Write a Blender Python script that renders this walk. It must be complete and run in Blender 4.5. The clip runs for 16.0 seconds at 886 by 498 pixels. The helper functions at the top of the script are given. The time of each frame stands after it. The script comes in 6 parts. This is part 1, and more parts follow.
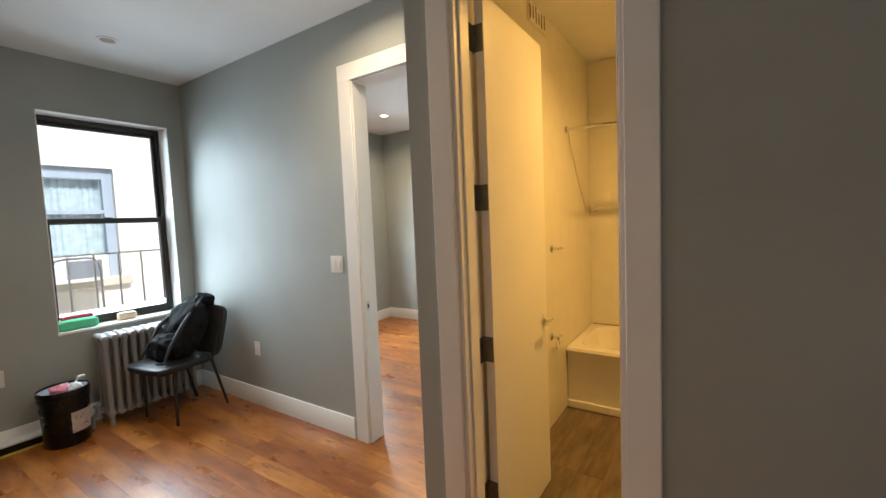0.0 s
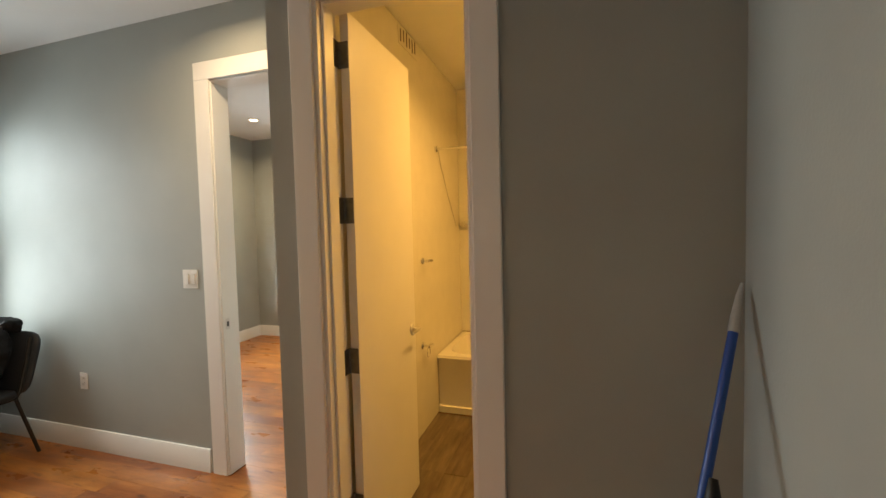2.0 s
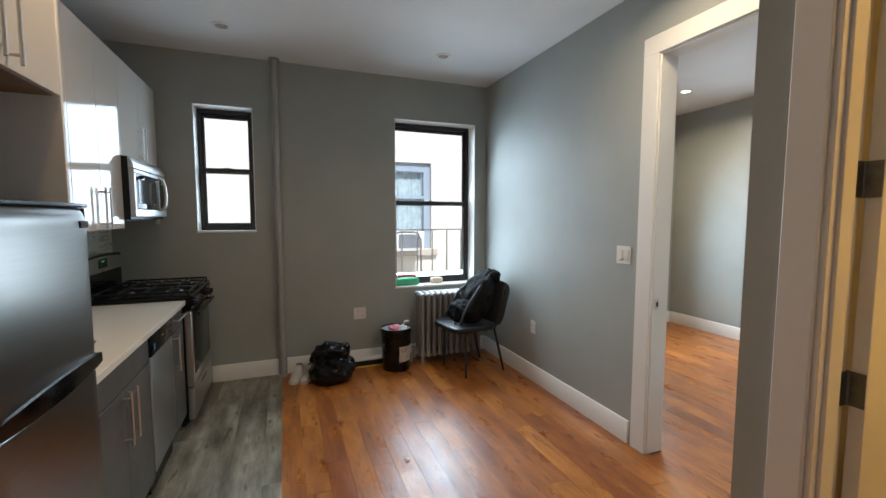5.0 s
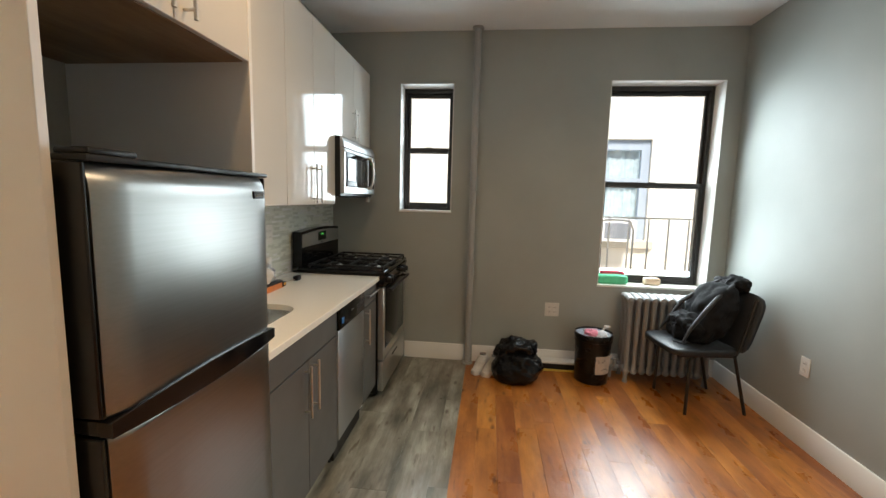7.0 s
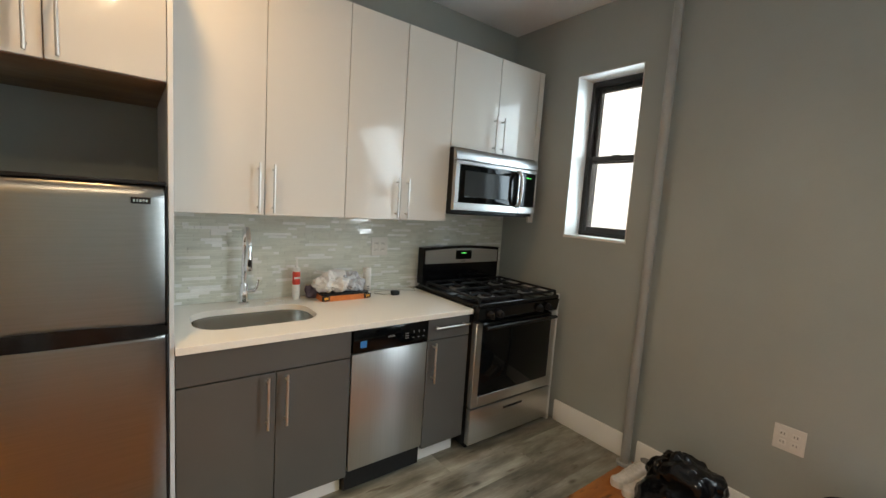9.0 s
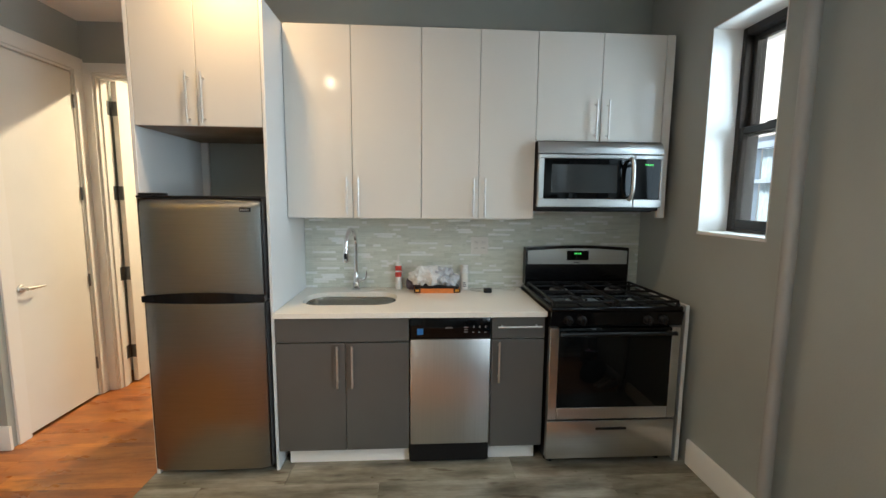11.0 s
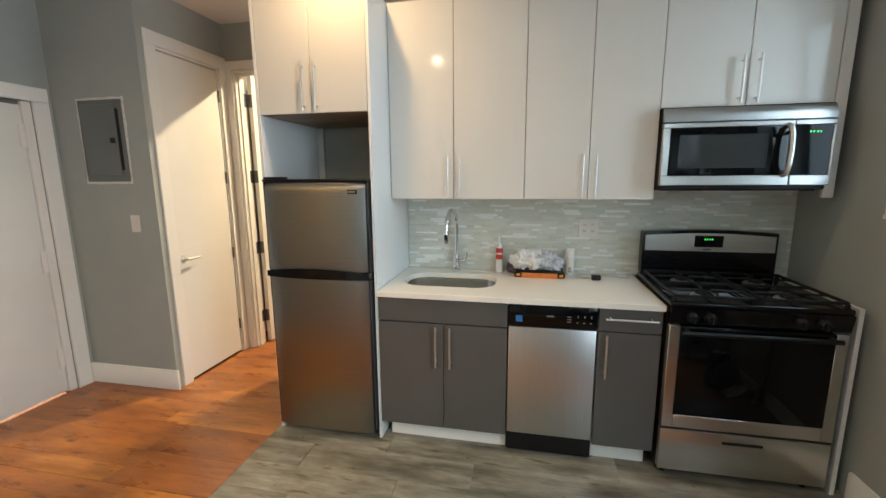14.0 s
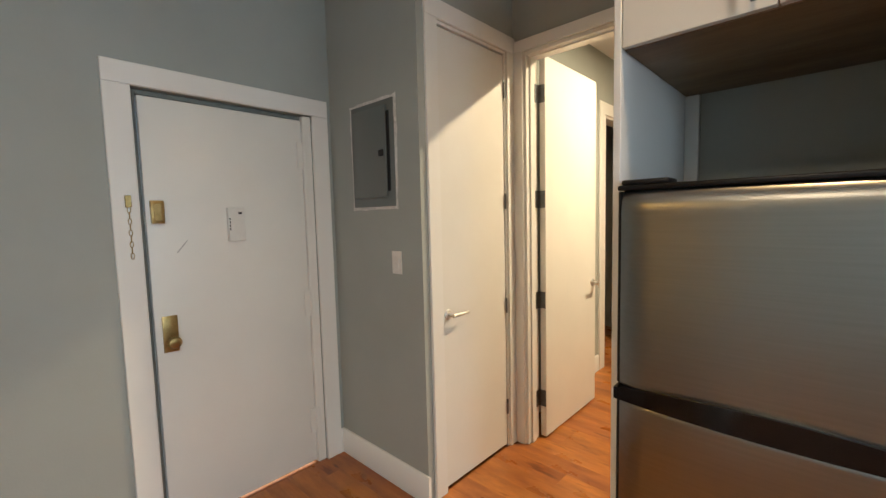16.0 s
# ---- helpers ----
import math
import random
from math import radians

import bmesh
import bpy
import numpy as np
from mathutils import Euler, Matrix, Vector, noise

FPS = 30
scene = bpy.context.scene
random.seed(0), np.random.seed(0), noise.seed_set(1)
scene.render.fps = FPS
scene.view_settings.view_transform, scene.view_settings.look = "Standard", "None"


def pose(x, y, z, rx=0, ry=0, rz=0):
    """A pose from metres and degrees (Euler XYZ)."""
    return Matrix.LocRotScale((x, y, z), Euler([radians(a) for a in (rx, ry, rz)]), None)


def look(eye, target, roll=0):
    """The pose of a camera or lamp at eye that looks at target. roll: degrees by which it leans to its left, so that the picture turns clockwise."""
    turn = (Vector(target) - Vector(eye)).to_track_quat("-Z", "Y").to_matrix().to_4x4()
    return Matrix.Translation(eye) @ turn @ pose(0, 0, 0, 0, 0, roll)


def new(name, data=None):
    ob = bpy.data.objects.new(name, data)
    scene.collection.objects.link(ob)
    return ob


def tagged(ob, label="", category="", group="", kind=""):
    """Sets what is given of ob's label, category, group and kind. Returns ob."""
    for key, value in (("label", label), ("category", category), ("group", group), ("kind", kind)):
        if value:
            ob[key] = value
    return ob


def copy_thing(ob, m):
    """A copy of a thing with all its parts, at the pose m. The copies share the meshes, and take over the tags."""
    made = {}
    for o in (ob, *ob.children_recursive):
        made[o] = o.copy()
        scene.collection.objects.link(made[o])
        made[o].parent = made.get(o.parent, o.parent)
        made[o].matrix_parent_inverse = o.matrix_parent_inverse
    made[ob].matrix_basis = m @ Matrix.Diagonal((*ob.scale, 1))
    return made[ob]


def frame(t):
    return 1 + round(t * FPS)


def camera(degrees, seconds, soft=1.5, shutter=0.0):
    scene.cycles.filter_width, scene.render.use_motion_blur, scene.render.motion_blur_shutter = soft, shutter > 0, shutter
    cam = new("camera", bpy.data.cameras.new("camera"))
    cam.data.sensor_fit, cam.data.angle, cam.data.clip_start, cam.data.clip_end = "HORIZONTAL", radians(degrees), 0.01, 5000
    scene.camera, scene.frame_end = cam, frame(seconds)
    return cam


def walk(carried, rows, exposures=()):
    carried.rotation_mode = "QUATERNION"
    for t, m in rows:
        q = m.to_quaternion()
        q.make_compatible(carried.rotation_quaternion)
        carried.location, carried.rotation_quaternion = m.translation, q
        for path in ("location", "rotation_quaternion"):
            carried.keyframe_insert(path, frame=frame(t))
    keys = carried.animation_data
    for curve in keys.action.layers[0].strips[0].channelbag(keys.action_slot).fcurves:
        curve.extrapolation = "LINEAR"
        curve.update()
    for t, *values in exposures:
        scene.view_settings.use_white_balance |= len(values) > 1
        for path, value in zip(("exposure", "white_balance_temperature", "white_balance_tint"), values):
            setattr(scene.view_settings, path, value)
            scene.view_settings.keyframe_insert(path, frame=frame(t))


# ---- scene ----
cam = camera(93.9, 16.0)
PATH = [
    (0, (0.465, 0.447, 1.478), (-0.637, 2.111, 1.337), -2.4),
    (0.5, (0.504, 0.442, 1.486), (-0.31, 2.267, 1.407), -3.1),
    (1, (0.528, 0.416, 1.499), (-0.079, 2.321, 1.454), -3.1),
    (1.5, (0.544, 0.433, 1.474), (-0.007, 2.354, 1.39), -2.9),
    (2, (0.554, 0.433, 1.476), (-0.044, 2.34, 1.379), -1.4),
    (2.5, (0.538, 0.434, 1.475), (-0.263, 2.264, 1.387), -0.8),
    (3, (0.497, 0.419, 1.474), (-0.612, 2.081, 1.377), -0.8),
    (3.5, (0.462, 0.395, 1.465), (-0.917, 1.84, 1.364), -0.6),
    (4, (0.425, 0.372, 1.453), (-1.162, 1.584, 1.344), -0.4),
    (4.5, (0.387, 0.343, 1.46), (-1.357, 1.312, 1.322), -0.4),
    (4.7, (0.374, 0.360, 1.452), (-1.426, 1.220, 1.310), -0.2),
    (6.8, (0.010, 0.348, 1.462), (-1.972, 0.289, 1.204), 1.0),
    (7, (-0.083, 0.461, 1.429), (-2.057, 0.246, 1.188), 1.5),
    (7.5, (-0.268, 0.752, 1.448), (-2.124, 0.048, 1.208), 1.8),
    (8, (-0.61, 0.985, 1.436), (-2.331, -0.011, 1.223), 1.7),
    (8.2, (-0.734, 1.082, 1.468), (-2.362, -0.066, 1.279), 1.8),
    (8.5, (-0.923, 1.213, 1.463), (-2.486, -0.031, 1.36), 2.7),
    (9, (-1.234, 1.47, 1.481), (-2.441, -0.11, 1.264), 3.8),
    (9.5, (-1.553, 1.544, 1.456), (-2.439, -0.237, 1.25), 4.3),
    (10, (-1.829, 1.598, 1.481), (-2.377, -0.317, 1.3), 3.3),
    (10.2, (-1.946, 1.679, 1.477), (-2.330, -0.276, 1.299), 3.0),
    (12.3, (-2.197, 1.930, 1.496), (-2.212, -0.042, 1.164), 0.2),
    (12.5, (-2.215, 1.883, 1.502), (-2.215, -0.088, 1.162), 0.6),
    (13, (-2.229, 1.887, 1.491), (-2.164, -0.083, 1.155), 0.4),
    (13.5, (-2.24, 1.878, 1.491), (-2.039, -0.083, 1.152), 0.1),
    (14, (-2.152, 1.786, 1.495), (-1.76, -0.146, 1.155), -0.4),
    (14.5, (-1.937, 1.588, 1.492), (-1.263, -0.265, 1.16), -1.1),
    (15, (-1.72, 1.359, 1.481), (-0.719, -0.345, 1.174), -1.6),
    (15.5, (-1.463, 1.062, 1.458), (-0.156, -0.434, 1.224), -1.6),
    (16, (-1.127, 0.796, 1.43), (0.237, -0.658, 1.269), -1.4),
]
walk(cam, [(t, look(eye, target, roll)) for t, eye, target, roll in PATH],
     exposures=[(0.0, 0.44, 6200, 10), (1.2, 0.38, 7100, 11), (2.0, 0.38, 7150, 11), (3.2, 0.42, 6450, 10), (4.7, 0.16, 5950, 10), (7.0, 0.66, 6750, 10), (8.2, 0.74, 6850, 10),
                (10.0, 0.78, 6050, 8), (12.5, 0.78, 6100, 7), (14.0, 0.84, 6100, 7), (15.0, 0.66, 6200, 8), (16.0, 0.58, 6150, 8)])

# ---- world, daylight and lamps ----
world = bpy.data.worlds.new("sky")
scene.world = world
world.use_nodes = True
wnt = world.node_tree
sky = wnt.nodes.new("ShaderNodeTexSky")
sky.sky_type = "NISHITA"
sky.sun_disc = False
sky.sun_elevation, sky.sun_rotation = radians(55), radians(70)
wnt.nodes["Background"].inputs["Strength"].default_value = 0.15
wnt.links.new(sky.outputs["Color"], wnt.nodes["Background"].inputs["Color"])

sun = new("sun", bpy.data.lights.new("sun", "SUN"))
sun.data.energy, sun.data.angle, sun.data.color = 4.4, radians(12), (1.0, 0.96, 0.9)
sun.matrix_world = look((4, 3, 12), (-7, 2.2, 0))


def window_light(name, y0, y1, z0, z1, x, watts, fall=0.0, color=(0.80, 0.93, 1.0), spread=144):
    """Daylight that enters through a sash, falling by that many degrees."""
    d = bpy.data.lights.new(name, "AREA")
    d.shape, d.size, d.size_y = "RECTANGLE", y1 - y0, z1 - z0
    d.energy, d.color, d.spread = watts, color, radians(spread)
    ob = new(name, d)
    ob.matrix_world = look((x, (y0 + y1) / 2, (z0 + z1) / 2), (x + 1, (y0 + y1) / 2, (z0 + z1) / 2 - math.tan(radians(fall))))
    return ob


def ceiling_spot(name, x, y, z, watts, color, radius=0.045, spread=158):
    d = bpy.data.lights.new(name, "AREA")
    d.shape, d.size, d.energy, d.color, d.spread = "DISK", 2 * radius, watts, color, radians(spread)
    ob = new(name, d)
    ob.matrix_world = look((x, y, z), (x, y + 0.0001, z - 1))
    return ob


SKY = (0.70, 0.88, 1.0)
window_light("daylight_lower_sash", 1.44, 2.215, 0.81, 1.55, -3.80, 4.5, 6, SKY)
window_light("daylight_upper_sash", 1.44, 2.215, 1.62, 2.34, -3.80, 5.0, 6, SKY)
window_light("daylight_lower_opening", 1.44, 2.215, 0.81, 1.55, -3.662, 7.5, 26)
window_light("daylight_upper_opening", 1.44, 2.215, 1.62, 2.34, -3.662, 9.0, 28)
window_light("daylight_small_lower_sash", -0.28, 0.09, 1.37, 1.82, -3.80, 2.0, 6, SKY, 140)
window_light("daylight_small_upper_sash", -0.28, 0.09, 1.88, 2.33, -3.80, 2.0, 6, SKY, 140)
window_light("daylight_bedroom_window", 3.99, 4.80, 0.84, 2.36, -3.915, 38, 18, spread=120)
WARM = (1.0, 0.62, 0.27)
ceiling_spot("lamp_kitchen", -1.24, -0.07, 2.785, 6.4, WARM)
ceiling_spot("lamp_living", -1.13, 1.87, 2.785, 10.6, (1.0, 0.76, 0.49))
ceiling_spot("lamp_bedroom", -2.98, 4.45, 2.785, 16, (1.0, 0.75, 0.45))
ceiling_spot("lamp_back_room", -0.85, -2.12, 2.78, 58, (1.0, 0.76, 0.47), spread=178)
ceiling_spot("lamp_bathroom", 0.55, 2.9, 2.72, 23, (1.0, 0.54, 0.13), 0.09)


# ---- materials ----
def nodes_of(name):
    m = bpy.data.materials.new(name)
    m.use_nodes = True
    nt = m.node_tree
    return m, nt, nt.nodes["Principled BSDF"]


def coords(nt, scale=(1, 1, 1), rot=(0, 0, 0), per_object=False):
    tc = nt.nodes.new("ShaderNodeTexCoord")
    mp = nt.nodes.new("ShaderNodeMapping")
    mp.inputs["Scale"].default_value = scale
    mp.inputs["Rotation"].default_value = rot
    if per_object:
        oi = nt.nodes.new("ShaderNodeObjectInfo")
        ad = nt.nodes.new("ShaderNodeVectorMath")
        ad.operation = "MULTIPLY_ADD"
        cb = nt.nodes.new("ShaderNodeCombineXYZ")
        for i in range(3):
            nt.links.new(oi.outputs["Random"], cb.inputs[i])
        ad.inputs[1].default_value = (37.0, 19.0, 11.0)
        nt.links.new(cb.outputs[0], ad.inputs[0])
        nt.links.new(tc.outputs["Object"], ad.inputs[2])
        nt.links.new(ad.outputs[0], mp.inputs["Vector"])
    else:
        nt.links.new(tc.outputs["Object"], mp.inputs["Vector"])
    return mp.outputs["Vector"]


def noise_of(nt, vec, scale, detail=4, rough=0.55):
    n = nt.nodes.new("ShaderNodeTexNoise")
    n.inputs["Scale"].default_value = scale
    n.inputs["Detail"].default_value = detail
    n.inputs["Roughness"].default_value = rough
    nt.links.new(vec, n.inputs["Vector"])
    return n.outputs["Fac"]


def ramp(nt, fac, stops):
    r = nt.nodes.new("ShaderNodeValToRGB")
    els = r.color_ramp.elements
    while len(els) < len(stops):
        els.new(0.5)
    for e, (p, c) in zip(els, stops):
        e.position, e.color = p, (*c, 1)
    nt.links.new(fac, r.inputs["Fac"])
    return r.outputs["Color"]


def span(nt, fac, lo, hi, a=0.3, b=0.7):
    r = nt.nodes.new("ShaderNodeMapRange")
    r.inputs["From Min"].default_value, r.inputs["From Max"].default_value = a, b
    r.inputs["To Min"].default_value, r.inputs["To Max"].default_value = lo, hi
    nt.links.new(fac, r.inputs["Value"])
    return r.outputs["Result"]


def bump(nt, bsdf, fac, strength, dist=0.002):
    b = nt.nodes.new("ShaderNodeBump")
    b.inputs["Strength"].default_value, b.inputs["Distance"].default_value = strength, dist
    nt.links.new(fac, b.inputs["Height"])
    nt.links.new(b.outputs["Normal"], bsdf.inputs["Normal"])


def mixed(nt, a, b, fac, mode="MIX"):
    m = nt.nodes.new("ShaderNodeMix")
    m.data_type, m.blend_type = "RGBA", mode
    for sock, v in ((m.inputs[6], a), (m.inputs[7], b), (m.inputs[0], fac)):
        if isinstance(v, (int, float)):
            sock.default_value = v
        elif isinstance(v, tuple):
            sock.default_value = (*v, 1)
        else:
            nt.links.new(v, sock)
    return m.outputs[2]


def paint(name, color, rough=0.5, vary=0.06, tex=0.12, scale=260, spec=0.5, coat=0.0):
    """Rolled or sprayed paint: faint large blotches, fine roller relief."""
    m, nt, b = nodes_of(name)
    v = coords(nt)
    big = noise_of(nt, v, 1.7, 5)
    fine = noise_of(nt, v, scale, 3)
    lo = tuple(c * (1 - vary) for c in color)
    hi = tuple(min(1, c * (1 + vary)) for c in color)
    nt.links.new(ramp(nt, big, [(0.3, lo), (0.7, hi)]), b.inputs["Base Color"])
    nt.links.new(span(nt, noise_of(nt, v, 6.0, 4), rough - 0.06, rough + 0.06), b.inputs["Roughness"])
    b.inputs["Specular IOR Level"].default_value = spec
    b.inputs["Coat Weight"].default_value = coat
    b.inputs["Coat Roughness"].default_value = 0.05
    if tex:
        bump(nt, b, fine, tex, 0.001)
    return m


def plain(name, color, rough=0.5, metal=0.0, vary=0.1, scale=40, tex=0.05, trans=0.0, emit=0.0, coat=0.0, spec=0.5):
    m, nt, b = nodes_of(name)
    v = coords(nt)
    n = noise_of(nt, v, scale, 4)
    nt.links.new(ramp(nt, n, [(0.3, tuple(c * (1 - vary) for c in color)), (0.7, tuple(min(1, c * (1 + vary)) for c in color))]),
                 b.inputs["Base Color"])
    nt.links.new(span(nt, noise_of(nt, v, scale * 0.3, 3), max(0.02, rough * 0.85), min(1, rough * 1.15)), b.inputs["Roughness"])
    b.inputs["Metallic"].default_value = metal
    b.inputs["Transmission Weight"].default_value = trans
    b.inputs["Specular IOR Level"].default_value = spec
    b.inputs["Coat Weight"].default_value = coat
    if emit:
        b.inputs["Emission Color"].default_value = (*color, 1)
        b.inputs["Emission Strength"].default_value = emit
    if tex:
        bump(nt, b, n, tex, 0.001)
    return m


def brushed(name, color, rough, scale, turn=0.0):
    """Brushed steel: streaks and stretched gloss along one axis, smudges at large scale."""
    m, nt, b = nodes_of(name)
    streak = noise_of(nt, coords(nt, scale), 1.0, 3, 0.6)
    smudge = noise_of(nt, coords(nt), 3.0, 3)
    nt.links.new(ramp(nt, streak, [(0.2, tuple(c * 0.93 for c in color)), (0.8, tuple(min(1, c * 1.06) for c in color))]),
                 b.inputs["Base Color"])
    nt.links.new(span(nt, smudge, rough - 0.03, rough + 0.03, 0.0, 1.0), b.inputs["Roughness"])
    b.inputs["Metallic"].default_value = 1.0
    b.inputs["Anisotropic"].default_value = 0.6
    b.inputs["Anisotropic Rotation"].default_value = turn
    return m


def planks(name, stops, grain=1.0, rough=0.3, knots=True, gloss=0.5, stretch=9.0, worn=0.0, spread=0.075, fine=0.45):
    """Board material: each board its own tone, long grain, knots and streaks."""
    m, nt, b = nodes_of(name)
    v = coords(nt, (1.0, stretch, stretch), per_object=True)
    oi = nt.nodes.new("ShaderNodeObjectInfo")
    g1 = noise_of(nt, v, 2.2 * grain, 6, 0.6)
    g2 = noise_of(nt, coords(nt, (3.0, 90.0, 90.0), per_object=True), 1.5, 4, 0.6)
    col = ramp(nt, g1, stops)
    dark = ramp(nt, g2, [(0.35, (0.72, 0.70, 0.68)), (0.62, (1, 1, 1))])
    col = mixed(nt, col, dark, fine, "MULTIPLY")
    tone = nt.nodes.new("ShaderNodeHueSaturation")
    nt.links.new(span(nt, oi.outputs["Random"], 1 - spread, 1 + spread, 0, 1), tone.inputs["Value"])
    nt.links.new(span(nt, oi.outputs["Random"], 0.493, 0.505, 0, 1), tone.inputs["Hue"])
    nt.links.new(col, tone.inputs["Color"])
    col = tone.outputs["Color"]
    blotch = ramp(nt, noise_of(nt, coords(nt, (1.5, 4.0, 4.0), per_object=True), 2.2, 5, 0.65), [(0.32, (0.62, 0.54, 0.48)), (0.6, (1.06, 1.04, 1.0))])
    col = mixed(nt, col, blotch, 0.9, "MULTIPLY")
    if knots:
        fleck = noise_of(nt, coords(nt, (3.0, 15.0, 15.0), per_object=True), 1.7, 3, 0.5)
        col = mixed(nt, col, ramp(nt, fleck, [(0.63, (1, 1, 1)), (0.72, (0.42, 0.33, 0.26))]), 0.85, "MULTIPLY")
        vo = nt.nodes.new("ShaderNodeTexVoronoi")
        vo.inputs["Scale"].default_value = 2.6
        nt.links.new(coords(nt, (1.0, 2.4, 2.4), per_object=True), vo.inputs["Vector"])
        k = ramp(nt, vo.outputs["Distance"], [(0.03, (0.16, 0.09, 0.05)), (0.12, (1, 1, 1))])
        col = mixed(nt, col, k, 0.8, "MULTIPLY")
    nt.links.new(col, b.inputs["Base Color"])
    nt.links.new(span(nt, noise_of(nt, coords(nt), 3.0, 5), rough - 0.08, rough + 0.12), b.inputs["Roughness"])
    b.inputs["Specular IOR Level"].default_value = gloss
    if worn:
        wave = noise_of(nt, coords(nt, (9.0, 22.0, 9.0)), 1.0, 5, 0.6)
        bump(nt, b, wave, worn, 0.004)
    else:
        bump(nt, b, g2, 0.12, 0.0015)
    return m


def glass_of(name, rough=0.0, color=(1, 1, 1)):
    m, nt, b = nodes_of(name)
    b.inputs["Base Color"].default_value = (*color, 1)
    b.inputs["Transmission Weight"].default_value = 1.0
    b.inputs["Roughness"].default_value = rough
    b.inputs["IOR"].default_value = 1.45
    return m


def mosaic(name):
    """Glass and stone strips: tone and gloss differ from strip to strip."""
    m, nt, b = nodes_of(name)
    oi = nt.nodes.new("ShaderNodeObjectInfo")
    ge = nt.nodes.new("ShaderNodeNewGeometry")
    ad = nt.nodes.new("ShaderNodeMath")
    ad.operation = "ADD"
    fr = nt.nodes.new("ShaderNodeMath")
    fr.operation = "FRACT"
    nt.links.new(oi.outputs["Random"], ad.inputs[0])
    nt.links.new(ge.outputs["Random Per Island"], ad.inputs[1])
    nt.links.new(ad.outputs[0], fr.inputs[0])
    # near-white stops from 0.84 up paint in glints on the shiniest strips
    col = ramp(nt, fr.outputs[0], [(0.0, (0.62, 0.64, 0.57)), (0.3, (0.70, 0.72, 0.65)), (0.55, (0.65, 0.67, 0.60)),
                                   (0.76, (0.70, 0.72, 0.65)), (0.83, (0.62, 0.64, 0.58)), (0.84, (0.97, 0.98, 0.96)), (1.0, (0.96, 0.98, 0.97))])
    st = noise_of(nt, coords(nt, (14, 60, 60)), 1.0, 4)
    col = mixed(nt, col, ramp(nt, st, [(0.3, (0.85, 0.86, 0.85)), (0.7, (1, 1, 1))]), 0.6, "MULTIPLY")
    nt.links.new(col, b.inputs["Base Color"])
    nt.links.new(ramp(nt, fr.outputs[0], [(0.0, (0.40,) * 3), (0.60, (0.26,) * 3), (0.66, (0.10,) * 3), (1.0, (0.06,) * 3)]),
                 b.inputs["Roughness"])
    nt.links.new(ramp(nt, fr.outputs[0], [(0.0, (0.0,) * 3), (0.83, (0.0,) * 3), (0.85, (0.12,) * 3), (1.0, (0.12,) * 3)]),
                 b.inputs["Metallic"])
    return m


GREY = paint("grey_wall_paint", (0.362, 0.384, 0.362), 0.54, 0.06, 0.55, 95, 0.2)
CEIL = paint("white_ceiling_paint", (0.80, 0.80, 0.79), 0.8, 0.03, 0.25)
TRIM = paint("white_trim_paint", (0.78, 0.77, 0.74), 0.35, 0.03, 0.06, 120)
DOORW = paint("white_door_paint", (0.76, 0.745, 0.70), 0.38, 0.04, 0.08, 90)
GLOSSW = paint("white_gloss_laminate", (0.70, 0.677, 0.63), 0.08, 0.012, 0.0, 100, 0.36, 0.1)
WHITEP = paint("white_panel_laminate", (0.78, 0.78, 0.77), 0.35, 0.015, 0.0, 100)
CHAR = paint("charcoal_laminate", (0.089, 0.088, 0.084), 0.38, 0.1, 0.1, 180)
QUARTZ = plain("white_quartz", (0.80, 0.77, 0.70), 0.2, 0, 0.05, 180, 0.0)
STEEL = brushed("brushed_steel", (0.50, 0.50, 0.49), 0.34, (150, 150, 2.0), 0.25)
STEELH = brushed("brushed_steel_across", (0.56, 0.56, 0.55), 0.31, (2.0, 150, 150))
SATIN = plain("satin_nickel", (0.68, 0.665, 0.64), 0.38, 1.0, 0.05, 60, 0.0)
CHROME = plain("chrome", (0.75, 0.75, 0.76), 0.07, 1.0, 0.02, 30, 0.0)
FSTEEL = brushed("brushed_dark_steel", (0.27, 0.27, 0.262), 0.30, (2.0, 150, 150))
SINKST = brushed("satin_sink_steel", (0.50, 0.48, 0.44), 0.26, (2.0, 150, 150))
BRASS = plain("aged_brass", (0.36, 0.25, 0.10), 0.36, 1.0, 0.2, 70, 0.06)
IRON = plain("cast_iron_black", (0.008, 0.008, 0.009), 0.55, 0.0, 0.3, 140, 0.2, spec=0.3)
ENAMEL = plain("black_enamel", (0.005, 0.005, 0.006), 0.12, 0.0, 0.2, 12, 0.0, spec=0.3)
BLACKP = plain("black_plastic", (0.008, 0.008, 0.009), 0.38, 0.0, 0.2, 60, 0.05, spec=0.3)
BLACKG = plain("black_glass", (0.003, 0.0035, 0.004), 0.06, 0.0, 0.1, 8, 0.0, spec=0.2)
DARKG = plain("grey_glass_window", (0.035, 0.04, 0.042), 0.08, 0.0, 0.1, 8, 0.0)
BRONZE = paint("dark_window_paint", (0.022, 0.020, 0.018), 0.4, 0.2, 0.15, 90)
HINGE = plain("dull_steel_hinge", (0.16, 0.165, 0.17), 0.42, 1.0, 0.15, 60, 0.02)
PLATE = plain("white_plastic_plate", (0.72, 0.70, 0.66), 0.35, 0.0, 0.03, 60, 0.0)
PIPEP = paint("painted_pipe", (0.35, 0.348, 0.335), 0.5, 0.15, 0.35, 45)
RADP = paint("radiator_paint", (0.28, 0.28, 0.277), 0.42, 0.12, 0.35, 60)
PANELG = paint("grey_panel_enamel", (0.13, 0.145, 0.14), 0.35, 0.06, 0.08, 60)
PLASTER = plain("rough_plaster_edge", (0.66, 0.65, 0.62), 0.9, 0.0, 0.2, 60, 0.5)
